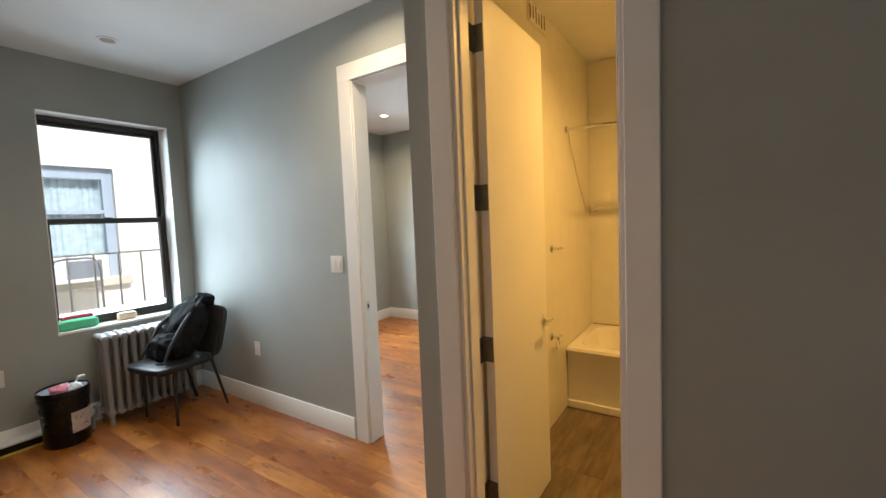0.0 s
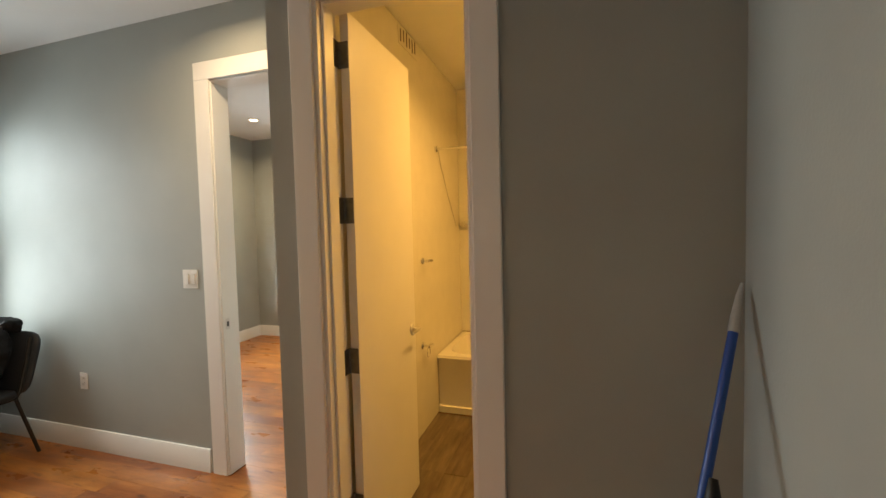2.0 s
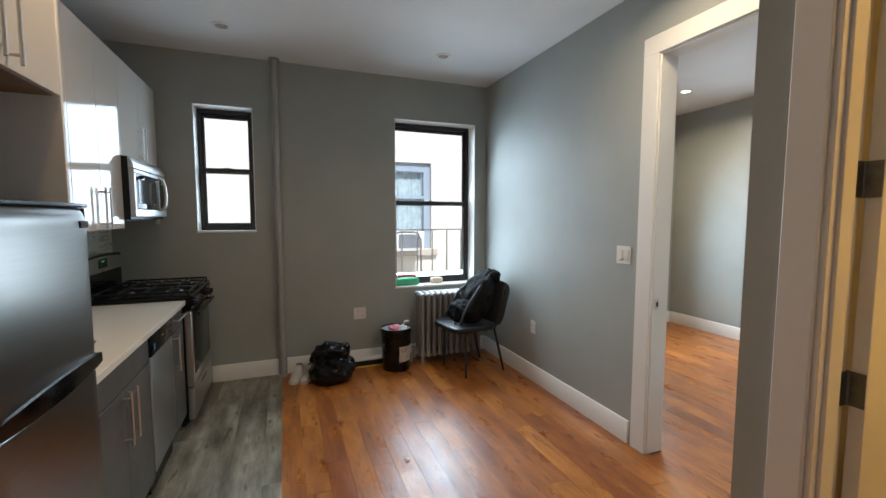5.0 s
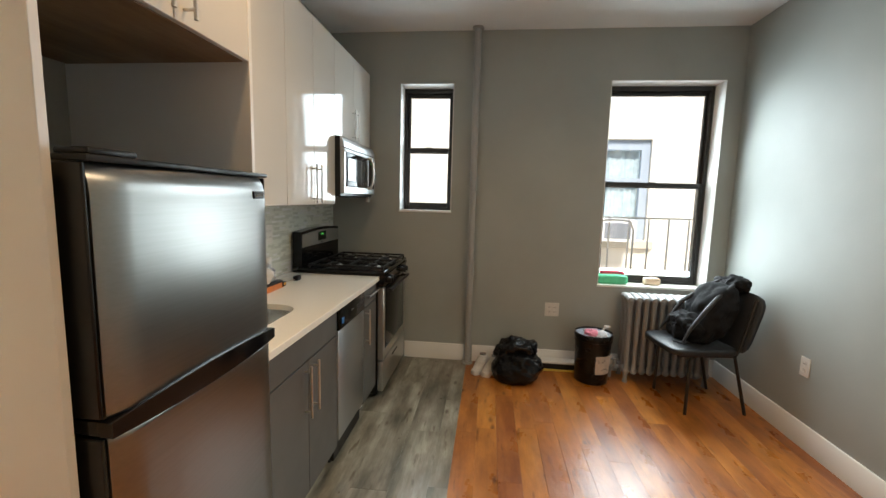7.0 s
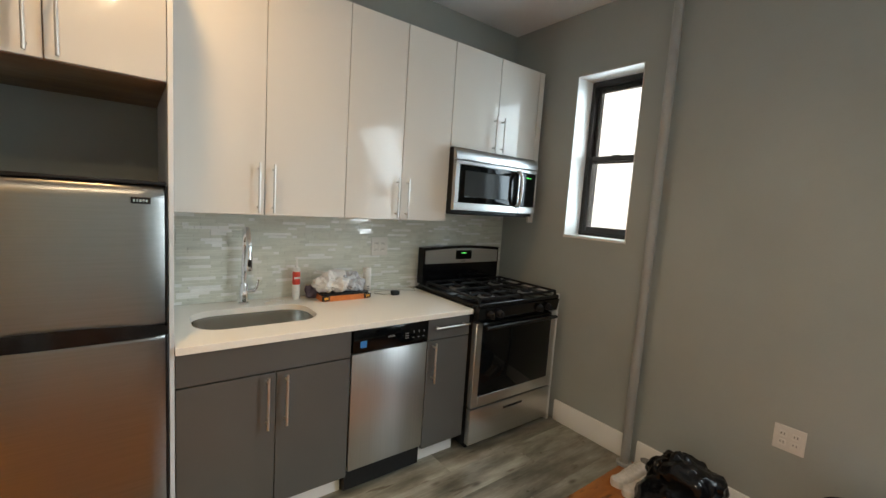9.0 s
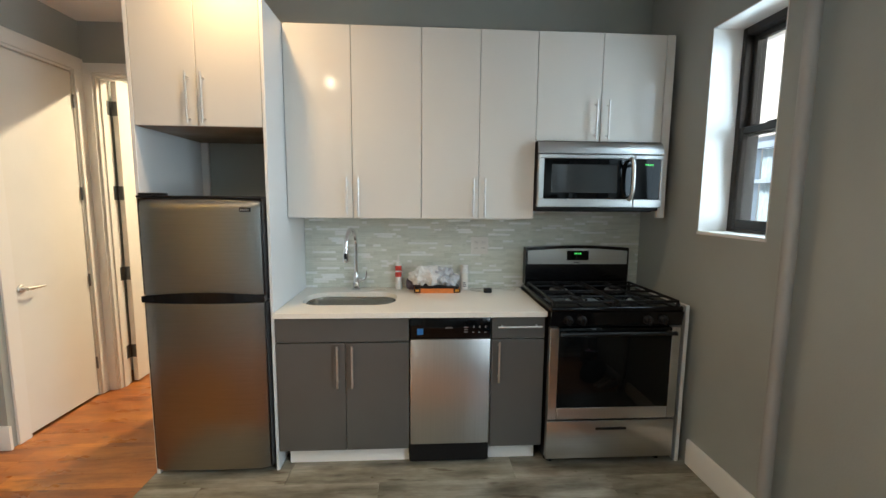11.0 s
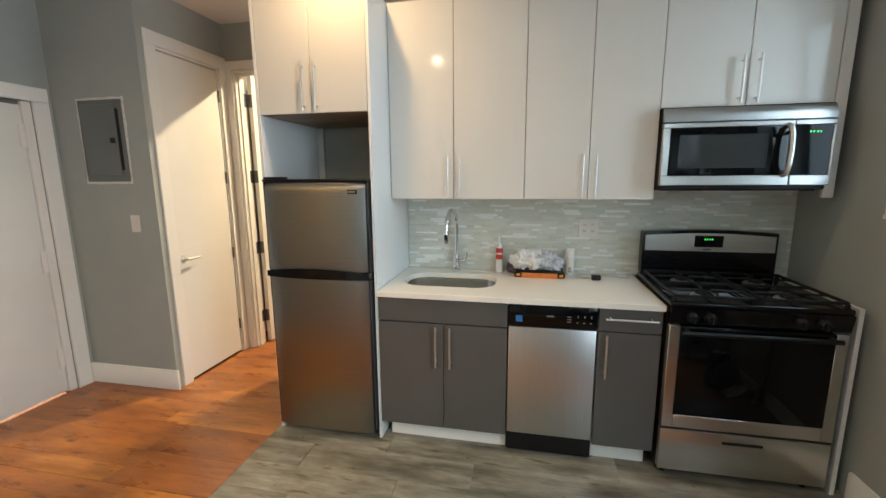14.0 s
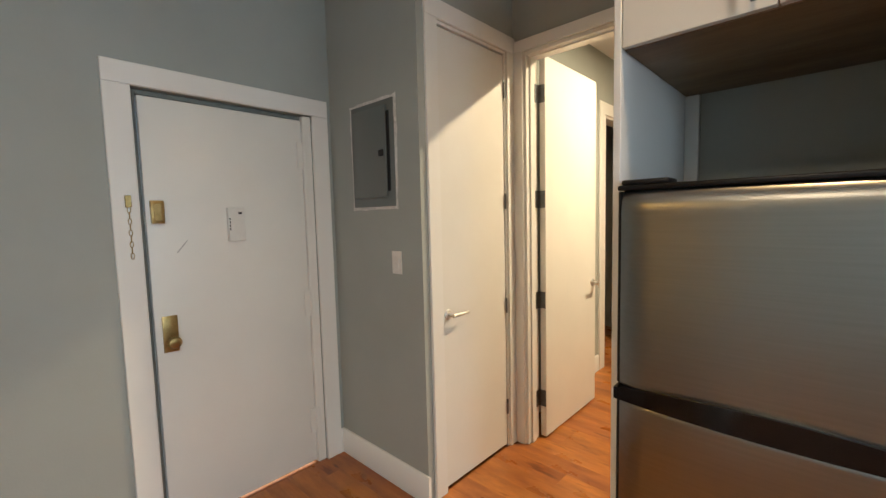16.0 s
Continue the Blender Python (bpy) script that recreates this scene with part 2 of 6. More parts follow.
UNDER = planks("brown_carcass_board", [(0.3, (0.20, 0.125, 0.06)), (0.5, (0.25, 0.16, 0.08)), (0.75, (0.30, 0.20, 0.10))], 1.2, 0.4, False)
GLASS = glass_of("window_glass")
TILEW = plain("white_bath_tile", (0.74, 0.71, 0.62), 0.12, 0.0, 0.03, 8, 0.0)
TUB = plain("white_tub_enamel", (0.80, 0.77, 0.70), 0.1, 0.0, 0.02, 10, 0.0)
GROUT = plain("pale_grout", (0.78, 0.79, 0.73), 0.9, 0.0, 0.1, 90, 0.2)
OAK = planks("orange_oak_boards", [(0.22, (0.23, 0.070, 0.013)), (0.42, (0.36, 0.124, 0.024)), (0.58, (0.46, 0.174, 0.036)), (0.8, (0.56, 0.240, 0.060))], 0.8, 0.30, gloss=0.6, stretch=6.0, worn=0.55, spread=0.2, fine=0.22)
VINYL = planks("grey_vinyl_boards", [(0.28, (0.085, 0.080, 0.062)), (0.42, (0.185, 0.178, 0.142)), (0.58, (0.31, 0.303, 0.255)), (0.78, (0.50, 0.49, 0.43))], 0.9, 0.32, True, 0.5, 5.0, spread=0.13)
BROWNV = planks("brown_vinyl_boards", [(0.28, (0.10, 0.075, 0.05)), (0.5, (0.17, 0.13, 0.09)), (0.8, (0.24, 0.19, 0.135))], 1.4, 0.4, False)
SEAM = plain("dark_board_seam", (0.28, 0.10, 0.025), 0.8, 0.0, 0.2, 60, 0.0)
GLOW = plain("warm_lamp_lens", (1.0, 0.78, 0.5), 0.4, 0, 0.0, 10, 0.0, emit=9.0)
DEADLAMP = plain("unlit_lamp_lens", (0.30, 0.22, 0.17), 0.4, 0, 0.1, 30, 0.0)
LED = plain("green_display", (0.12, 0.9, 0.15), 0.4, 0, 0.0, 10, 0.0, emit=0.7)
BLUEST = plain("blue_sticker", (0.03, 0.16, 0.42), 0.4, 0, 0.1, 60, 0.0)
CREAM = paint("cream_facade_paint", (0.74, 0.70, 0.62), 0.8, 0.07, 0.5, 60)
STONE = paint("pale_stone_sill", (0.50, 0.46, 0.39), 0.85, 0.15, 0.6, 40)
BLUEG = paint("blue_grey_window_paint", (0.34, 0.40, 0.47), 0.5, 0.1, 0.2, 60)
CURTAIN = plain("pale_blue_curtain", (0.42, 0.52, 0.55), 0.8, 0, 0.15, 10, 0.1)
RAILM = paint("grey_rail_paint", (0.58, 0.58, 0.58), 0.5, 0.2, 0.3, 60)
MOSAIC = mosaic("glass_mosaic")


# ---- mesh helpers ----
ORIGIN = {}


def box(bm, x0, x1, y0, y1, z0, z1, r=0.0, seg=2):
    """A box, with rounded edges where r is given."""
    x0, x1 = min(x0, x1), max(x0, x1)
    y0, y1 = min(y0, y1), max(y0, y1)
    z0, z1 = min(z0, z1), max(z0, z1)
    vs = [bm.verts.new(p) for p in ((x0, y0, z0), (x1, y0, z0), (x1, y1, z0), (x0, y1, z0), (x0, y0, z1), (x1, y0, z1), (x1, y1, z1), (x0, y1, z1))]
    fs = [bm.faces.new([vs[i] for i in f]) for f in ((3, 2, 1, 0), (4, 5, 6, 7), (0, 1, 5, 4), (1, 2, 6, 5), (2, 3, 7, 6), (3, 0, 4, 7))]
    if r > 0:
        es = list({e for f in fs for e in f.edges})
        bmesh.ops.bevel(bm, geom=es, offset=r, segments=seg, profile=0.5, affect="EDGES")
    return bm


def tube(bm, pts, r, sides=12, cap=True):
    """A round bar along points; r a number or one radius for each point."""
    pts = [Vector(p) for p in pts]
    rs = r if isinstance(r, (list, tuple)) else [r] * len(pts)
    rings, up = [], None
    for i, p in enumerate(pts):
        d = (pts[min(i + 1, len(pts) - 1)] - pts[max(i - 1, 0)]).normalized()
        if up is None:
            up = Vector((0, 0, 1)) if abs(d.z) < 0.9 else Vector((1, 0, 0))
        side = d.cross(up).normalized()
        up = side.cross(d).normalized()
        rings.append([bm.verts.new(p + rs[i] * (math.cos(a) * side + math.sin(a) * up))
                      for a in (2 * math.pi * k / sides for k in range(sides))])
    for a, b in zip(rings, rings[1:]):
        for k in range(sides):
            bm.faces.new((a[k], a[(k + 1) % sides], b[(k + 1) % sides], b[k]))
    if cap:
        bm.faces.new(rings[0][::-1])
        bm.faces.new(rings[-1])
    return bm


def lathe(bm, profile, cx, cy, sides=32):
    """A turned shape about an upright axis from (radius, height) pairs."""
    rings = [[bm.verts.new((cx + r * math.cos(2 * math.pi * k / sides), cy + r * math.sin(2 * math.pi * k / sides), z)) for k in range(sides)]
             for r, z in profile]
    for a, b in zip(rings, rings[1:]):
        for k in range(sides):
            bm.faces.new((a[k], a[(k + 1) % sides], b[(k + 1) % sides], b[k]))
    bm.faces.new(rings[0][::-1])
    bm.faces.new(rings[-1])
    return bm


def prism(bm, outline, axis, a, b):
    """An outline of (u, v) pairs, drawn out from a to b along axis."""
    put = {"x": lambda u, v, w: (w, u, v), "y": lambda u, v, w: (u, w, v), "z": lambda u, v, w: (u, v, w)}[axis]
    A = [bm.verts.new(put(u, v, a)) for u, v in outline]
    B = [bm.verts.new(put(u, v, b)) for u, v in outline]
    n = len(outline)
    bm.faces.new(A[::-1])
    bm.faces.new(B)
    for i in range(n):
        bm.faces.new((A[i], A[(i + 1) % n], B[(i + 1) % n], B[i]))
    return bm


def link(name, bm, mat, smooth=True):
    bmesh.ops.recalc_face_normals(bm, faces=bm.faces)
    me = bpy.data.meshes.new(name)
    bm.to_mesh(me)
    bm.free()
    me.materials.append(mat)
    if smooth and len(me.polygons) > 6:
        me.polygons.foreach_set("use_smooth", [True] * len(me.polygons))
        me.set_sharp_from_angle(angle=radians(38))
    return new(name, me)


def thing(name, at=(0, 0, 0), label="", category="", group="", kind=""):
    ob = new(name)
    ob.empty_display_size = 0.1
    ob.location = at
    ORIGIN[ob] = Vector(at)
    return tagged(ob, label, category, group, kind)


def part(name, bm, mat, parent=None, label=""):
    """One mesh under a thing or a part; its points are given in world metres."""
    if parent is not None:
        o = ORIGIN[parent]
        bmesh.ops.translate(bm, verts=bm.verts, vec=-o)
    ob = link(name, bm, mat)
    if parent is not None:
        ob.parent = parent
        ORIGIN[ob] = o
    return tagged(ob, label)


def whole(name, bm, mat, label, category, group="", kind=""):
    return tagged(link(name, bm, mat), label, category, group, kind)


def B():
    return bmesh.new()


def wall(name, axis, c0, c1, u0, u1, z0, z1, holes=(), mat=None, label="grey painted plaster wall"):
    """A wall with thickness c0..c1 across axis and real openings (u0, u1, z0, z1)."""
    us = sorted({u0, u1, *(h[0] for h in holes), *(h[1] for h in holes)})
    zs = sorted({z0, z1, *(h[2] for h in holes), *(h[3] for h in holes)})
    full = {}
    for i in range(len(us) - 1):
        for j in range(len(zs) - 1):
            u, z = (us[i] + us[i + 1]) / 2, (zs[j] + zs[j + 1]) / 2
            full[i, j] = not any(h[0] < u < h[1] and h[2] < z < h[3] for h in holes)
    bm = bmesh.new()
    cache = {}

    def P(c, u, z):
        k = (round(c, 5), round(u, 5), round(z, 5))
        if k not in cache:
            cache[k] = bm.verts.new((c, u, z) if axis == "x" else (u, c, z))
        return cache[k]

    for (i, j), f in full.items():
        if not f:
            continue
        ua, ub, za, zb = us[i], us[i + 1], zs[j], zs[j + 1]
        for c in (c0, c1):
            bm.faces.new((P(c, ua, za), P(c, ub, za), P(c, ub, zb), P(c, ua, zb)))
        for di, dj, (p, q) in ((-1, 0, ((ua, za), (ua, zb))), (1, 0, ((ub, za), (ub, zb))), (0, -1, ((ua, za), (ub, za))), (0, 1, ((ua, zb), (ub, zb)))):
            if not full.get((i + di, j + dj), False):
                bm.faces.new((P(c0, *p), P(c1, *p), P(c1, *q), P(c0, *q)))
    ob = link(name, bm, mat or GREY, smooth=False)
    return tagged(ob, label, "wall", kind="structure")


# ---- plan ----
XW, XE = -3.655, 1.02
YK, YN = -0.93, 2.39
YB, XR = 1.80, -0.57
YP, XC, YA = -0.56, 0.28, -1.345
H, HA = 2.80, 2.71

wall("wall_west", "x", XW - 0.30, XW, YK - 0.12, YN + 0.12, 0, H,
     [(1.394, 2.261, 0.739, 2.403), (-0.322, 0.131, 1.322, 2.385)])
wall("wall_kitchen", "y", YK - 0.12, YK, XW, -0.73, 0, H)
wall("wall_alcove_west", "x", -0.85, -0.73, YA, YK - 0.12, 0, H)
wall("wall_alcove_back", "y", YA - 0.12, YA, -0.85, XC + 0.12, 0, H, [(-0.60, 0.21, 0, 2.36)])
wall("wall_closet", "x", XC, XC + 0.12, YA, YP, 0, H, [(-1.266, -0.68, 0, 2.36)])
wall("wall_panel", "y", YP - 0.12, YP, XC + 0.12, XE, 0, H)
wall("wall_east", "x", XE, XE + 0.16, YP - 0.12, YB, 0, H, [(-0.44, 0.39, 0, 2.0)])
wall("wall_bathroom_front", "y", YB, YB + 0.135, XR, XE + 0.16, 0, H, [(-0.365, 0.24, 0, 2.36)])
wall("wall_bathroom_west", "x", XR, XR + 0.07, YB + 0.135, 5.45, 0, H)
wall("wall_north", "y", YN, YN + 0.12, XW, XR, 0, H, [(-1.47, -0.69, 0, 2.38)])
wall("wall_bedroom_west", "x", -4.05, -3.80, YN + 0.12, 5.45, 0, H, [(3.93, 4.87, 0.755, 2.44)])
wall("wall_bedroom_north", "y", 5.33, 5.45, -3.80, XR, 0, H)
wall("wall_bathroom_north", "y", 4.32, 4.44, XR + 0.07, XE + 0.16, 0, H, mat=TILEW, label="glossy white tiled bathroom wall")
wall("wall_bathroom_east", "x", XE, XE + 0.16, YB + 0.135, 4.32, 0, H, mat=TILEW, label="glossy white tiled bathroom wall")
wall("wall_back_room_east", "x", 0.37, 0.49, -4.3, YA - 0.12, 0, H, [(-3.65, -2.92, 0, 2.28)])
wall("wall_back_room_south", "y", -4.42, -4.3, -2.3, 1.3, 0, H)
wall("wall_back_room_west", "x", -2.42, -2.3, -4.42, YA, 0, H)
wall("wall_back_room_north", "y", YA - 0.12, YA, -2.3, -0.85, 0, H)
wall("wall_store_east", "x", 1.2, 1.32, -4.3, -2.5, 0, H)
wall("wall_store_north", "y", -2.5, -2.38, 0.49, 1.32, 0, H)
wall("wall_closet_east", "x", 1.06, 1.18, YA, YP - 0.12, 0, H)
wall("wall_closet_south", "y", YA - 0.12, YA, XC + 0.12, 1.18, 0, H)

bm = B()
box(bm, -4.05, 1.32, -4.42, 5.45, H, H + 0.12)
whole("ceiling", bm, CEIL, "flat white painted ceiling", "ceiling", kind="structure")
bm = B()
box(bm, -0.73, XC, YA, YP, HA, H - 0.004)
whole("ceiling_alcove", bm, CEIL, "dropped white ceiling over the doors", "ceiling", kind="structure")
bm = B()
box(bm, -4.05, 1.32, -4.42, 5.45, -0.15, -0.013)
FLOOR = whole("floor", bm, SEAM, "orange-brown oak board floor with knots", "floor", kind="structure")


# ---- skirting boards ----
def skirting(axis, c, d, runs, h=0.145, t=0.016):
    for u0, u1 in runs:
        b = B()
        c1 = c + d * t
        outline = [(c, 0.0), (c1, 0.0), (c1, h - 0.008), (c1 - d * 0.006, h), (c, h)]
        if axis == "y":
            prism(b, outline, "x", u0, u1)
        else:
            prism(b, outline, "y", u0, u1)
        whole("baseboard", b, TRIM, "white painted flat baseboard", "baseboard", "skirting boards", "structure")


skirting("x", XW, 1, [(-0.255, 0.285), (0.355, YN - 0.018)])
skirting("y", YN, -1, [(XW, -1.60)])
skirting("y", YP, 1, [(XC - 0.018, XE - 0.002)])
skirting("x", XE, -1, [(0.515, YB - 0.018), (YP + 0.018, -0.535)])
skirting("y", YB, -1, [(XR - 0.014, -0.475), (0.345, XE)])
skirting("x", XR, -1, [(YB + 0.002, YN - 0.018)])
skirting("y", 5.33, -1, [(-3.80, XR)])
skirting("x", -3.80, 1, [(YN + 0.12, 5.312)])
skirting("x", 0.37, -1, [(-2.80, YA - 0.12)])


# ---- doors ----
def casing(parent, axis, face, d, u0, u1, top, w, t=0.018, head=None):
    """Flat boards round an opening, on the wall face, standing proud by t towards d."""
    head = head or w
    c0, c1 = (face, face + d * t)

    def board(name, ua, ub, za, zb):
        b = B()
        if axis == "y":
            box(b, ua, ub, c0, c1, za, zb, 0.003, 1)
        else:
            box(b, c0, c1, ua, ub, za, zb, 0.003, 1)
        part(name, b, TRIM, parent)

    board("casing_side", u0 - w, u0 + 0.004, 0, top)
    board("casing_side", u1 - 0.004, u1 + w, 0, top)
    board("casing_head", u0 - w, u1 + w, top, top + head)


def lining(parent, axis, c0, c1, u0, u1, top, t=0.02, stop=None):
    """Jamb boards inside an opening, and the stop bead."""
    def board(name, ua, ub, za, zb, ca=c0, cb=c1):
        b = B()
        if axis == "y":
            box(b, ua, ub, ca, cb, za, zb, 0.002, 1)
        else:
            box(b, ca, cb, ua, ub, za, zb, 0.002, 1)
        part(name, b, TRIM, parent)

    board("jamb", u0, u0 + t, 0, top)
    board("jamb", u1 - t, u1, 0, top)
    board("head_jamb", u0 + t, u1 - t, top - t, top)
    if stop:
        s0, s1 = stop
        board("door_stop", u0 + t, u0 + t + 0.011, 0, top - t, s0, s1)
        board("door_stop", u1 - t - 0.011, u1 - t, 0, top - t, s0, s1)
        board("door_stop", u0 + t + 0.011, u1 - t - 0.011, top - t - 0.011, top - t, s0, s1)


def lever(parent, at, out, along, plate=0.027):
    """Round rose and lever: at on the leaf, out off the leaf, along the lever's way."""
    at, out, along = Vector(at), Vector(out), Vector(along)
    b = B()
    tube(b, [at, at + out * 0.006, at + out * 0.010], [plate, plate, plate * 0.85], 20)
    tube(b, [at + out * 0.008, at + out * 0.045], 0.010, 12)
    pts = [at + out * 0.045 - along * 0.008, at + out * 0.048 + along * 0.02, at + out * 0.050 + along * 0.06, at + out * 0.048 + along * 0.11]
    tube(b, pts, [0.010, 0.010, 0.008, 0.007], 12)
    part("door_handle", b, SATIN, parent, "satin nickel lever handle")


def butt_hinge(parent, x, y, z, leaf_a, leaf_b, h=0.09):
    """Two leaves and a knuckle; leaf_a and leaf_b are flat ways from the pin."""
    b = B()
    tube(b, [(x, y, z - h / 2), (x, y, z + h / 2)], 0.006, 10)
    for v in (leaf_a, leaf_b):
        if v is None:
            continue
        v = Vector(v)
        n = Vector((-v.y, v.x, 0)).normalized() * 0.0015
        p = Vector((x, y, 0))
        out = [p + n, p + v + n, p + v - n, p - n]
        prism(b, [(q.x, q.y) for q in out], "z", z - h / 2, z + h / 2)
    part("hinge", b, HINGE, parent, "grey steel butt hinge")


# entry door, closed, painted metal, hung in the east wall
d1 = thing("door_1", (XE, -0.02, 0), "closed white steel apartment entry door with brass lock", "door", kind="structure")
casing(d1, "x", XE, -1, -0.44, 0.39, 2.0, 0.092)
b = B()
for u0, u1, z0, z1 in ((-0.436, -0.385, 0, 1.996),):
    box(b, XE + 0.004, XE + 0.09, u0, u1, z0, z1, 0.003, 1)
part("metal_frame", b, DOORW, d1)
# rebate strips in a dark tone that paints in the shade of the door gap
b = B()
box(b, XE + 0.03, XE + 0.09, 0.366, 0.389, 0, 1.996, 0.003, 1)
box(b, XE + 0.03, XE + 0.09, -0.385, 0.366, 1.976, 1.998, 0.003, 1)
part("frame_rebate", b, plain("gap_shade_green_grey", (0.17, 0.19, 0.18), 0.5), d1, "frame rebate coloured dark as the shaded door gap")
b = B()
box(b, XE + 0.018, XE + 0.062, -0.382, 0.362, 0.012, 1.972, 0.004, 2)
leaf = part("leaf", b, DOORW, d1)
b = B()
box(b, XE + 0.006, XE + 0.0185, 0.275, 0.335, 0.845, 1.010, 0.003, 2)
part("lock_plate", b, BRASS, leaf, "worn brass lock plate")
b = B()
tube(b, [(XE + 0.008, 0.303, 0.895), (XE - 0.012, 0.303, 0.895)], 0.012, 14)
tube(b, [(XE - 0.010, 0.303, 0.895), (XE - 0.020, 0.303, 0.895), (XE - 0.036, 0.303, 0.895), (XE - 0.048, 0.303, 0.895), (XE - 0.052, 0.303, 0.895)],
     [0.014, 0.024, 0.029, 0.022, 0.008], 20)
part("door_knob", b, BRASS, leaf, "round brass door knob")
b = B()
box(b, XE - 0.006, XE + 0.0185, 0.296, 0.346, 1.425, 1.525, 0.003, 2)
box(b, XE - 0.010, XE - 0.004, 0.306, 0.336, 1.437, 1.513, 0.002, 1)
part("night_latch", b, BRASS, leaf, "small brass surface latch")
b = B()
box(b, XE - 0.012, XE + 0.0185, -0.045, 0.035, 1.33, 1.495, 0.006, 2)
part("door_chime", b, PLATE, leaf, "white plastic door chime box")
b = B()
prism(b, [(0.252, 1.290), (0.256, 1.291), (0.232, 1.322), (0.211, 1.346), (0.208, 1.344), (0.228, 1.318)], "x", XE + 0.0165, XE + 0.0188)
part("scuff", b, plain("grey_scuff", (0.42, 0.41, 0.39), 0.7), leaf, "thin grey scuff mark")
b = B()
box(b, XE - 0.0135, XE - 0.0115, -0.028, -0.012, 1.462, 1.472)
for i in range(4):
    box(b, XE - 0.0135, XE - 0.0115, 0.026, 0.031, 1.385 + 0.016 * i, 1.395 + 0.016 * i)
part("chime_slots", b, BLACKP, leaf)
for z in (0.26, 0.95, 1.78):
    b = B()
    tube(b, [(XE + 0.006, -0.392, z - 0.075), (XE + 0.006, -0.392, z + 0.075)], 0.011, 12)
    tube(b, [(XE + 0.006, -0.392, z - 0.075), (XE + 0.006, -0.392, z - 0.066)], 0.0125, 12)
    box(b, XE + 0.008, XE + 0.014, -0.386, -0.350, z - 0.072, z + 0.072, 0.001, 1)
    part("hinge", b, DOORW, d1, "painted-over barrel hinge")
# door chain on the casing
b = B()
box(b, XE - 0.026, XE - 0.018, 0.415, 0.437, 1.495, 1.545, 0.002, 1)
for i in range(9):
    z = 1.485 - 0.024 * i
    ring = [(XE - 0.024 + (0.004 * math.cos(a) if i % 2 else 0), 0.426 + (0.0 if i % 2 else 0.006 * math.cos(a)), z + 0.014 * math.sin(a)) for a in [k * math.pi / 4 for k in range(9)]]
    tube(b, ring, 0.0016, 6, False)
part("door_chain", b, BRASS, d1, "hanging brass door chain")

# bathroom door, open inwards
d2 = thing("door_2", (-0.06, YB, 0), "white flush bathroom door standing open", "door", kind="structure")
casing(d2, "y", YB, -1, -0.365, 0.24, 2.36, 0.092)
lining(d2, "y", YB, YB + 0.137, -0.365, 0.24, 2.36, 0.02, (YB + 0.03, YB + 0.095))
b = B()
box(b, -0.336, -0.297, YB + 0.147, YB + 0.79, 0.012, 2.355, 0.002, 1)
leaf = part("leaf", b, DOORW, d2)
for z in (0.31, 0.935, 1.56, 2.185):
    butt_hinge(d2, -0.340, YB + 0.1425, z, (0.0, -0.045, 0), (0.042, 0.001, 0), 0.105)
lever(leaf, (-0.297, YB + 0.735, 0.93), (1, 0, 0), (0, -1, 0))

# bedroom doorway
d3 = thing("door_3", (-1.07, YN, 0), "white cased doorway into the bedroom", "door", kind="structure")
casing(d3, "y", YN, -1, -1.47, -0.69, 2.38, 0.105)
lining(d3, "y", YN - 0.002, YN + 0.122, -1.47, -0.69, 2.38, 0.012)
b = B()
box(b, -1.4505, -1.4485, YN + 0.012, YN + 0.040, 0.90, 0.965, 0.0005, 1)
sp = part("strike_plate", b, SATIN, d3, "small metal strike plate")
b = B()
box(b, -1.4490, -1.4475, YN + 0.019, YN + 0.033, 0.918, 0.947)
part("latch_hole", b, BLACKP, sp)

# closet door, closed, in the alcove
d4 = thing("door_4", (XC, -0.97, 0), "closed white flush closet door with lever handle", "door", kind="structure")
casing(d4, "x", XC, -1, -1.266, -0.68, 2.36, 0.078, 0.016, 0.09)
lining(d4, "x", XC - 0.002, XC + 0.122, -1.266, -0.68, 2.36, 0.016)
b = B()
box(b, XC + 0.006, XC + 0.042, -1.247, -0.699, 0.012, 2.337, 0.002, 1)
leaf = part("leaf", b, DOORW, d4)
lever(leaf, (XC + 0.006, -0.735, 0.925), (-1, 0, 0), (0, -1, 0))
for z in (0.255, 0.883, 1.505, 2.143):
    butt_hinge(d4, XC - 0.002, -1.248, z, None, None)

# back room door, open inwards
d5 = thing("door_5", (-0.2, YA, 0), "white flush room door standing open", "door", kind="structure")
casing(d5, "y", YA, 1, -0.60, 0.21, 2.36, 0.066)
lining(d5, "y", YA - 0.122, YA + 0.002, -0.60, 0.21, 2.36, 0.02, (YA - 0.075, YA - 0.03))
b = B()
box(b, 0.143, 0.182, YA - 0.87, YA - 0.133, 0.012, 2.36, 0.002, 1)
leaf = part("leaf", b, DOORW, d5)
for z in (0.262, 0.892, 1.514, 2.142):
    butt_hinge(d5, 0.186, YA - 0.1285, z, (0.0, 0.045, 0), (-0.042, -0.001, 0), 0.105)
lever(leaf, (0.143, YA - 0.81, 0.915), (-1, 0, 0), (0, 1, 0))

# doorway at the far side of the back room
d6 = thing("door_6", (0.37, -3.3, 0), "white cased doorway in the back room", "door", kind="structure")
casing(d6, "x", 0.37, -1, -3.65, -2.92, 2.28, 0.105)
lining(d6, "x", 0.368, 0.492, -3.65, -2.92, 2.28)


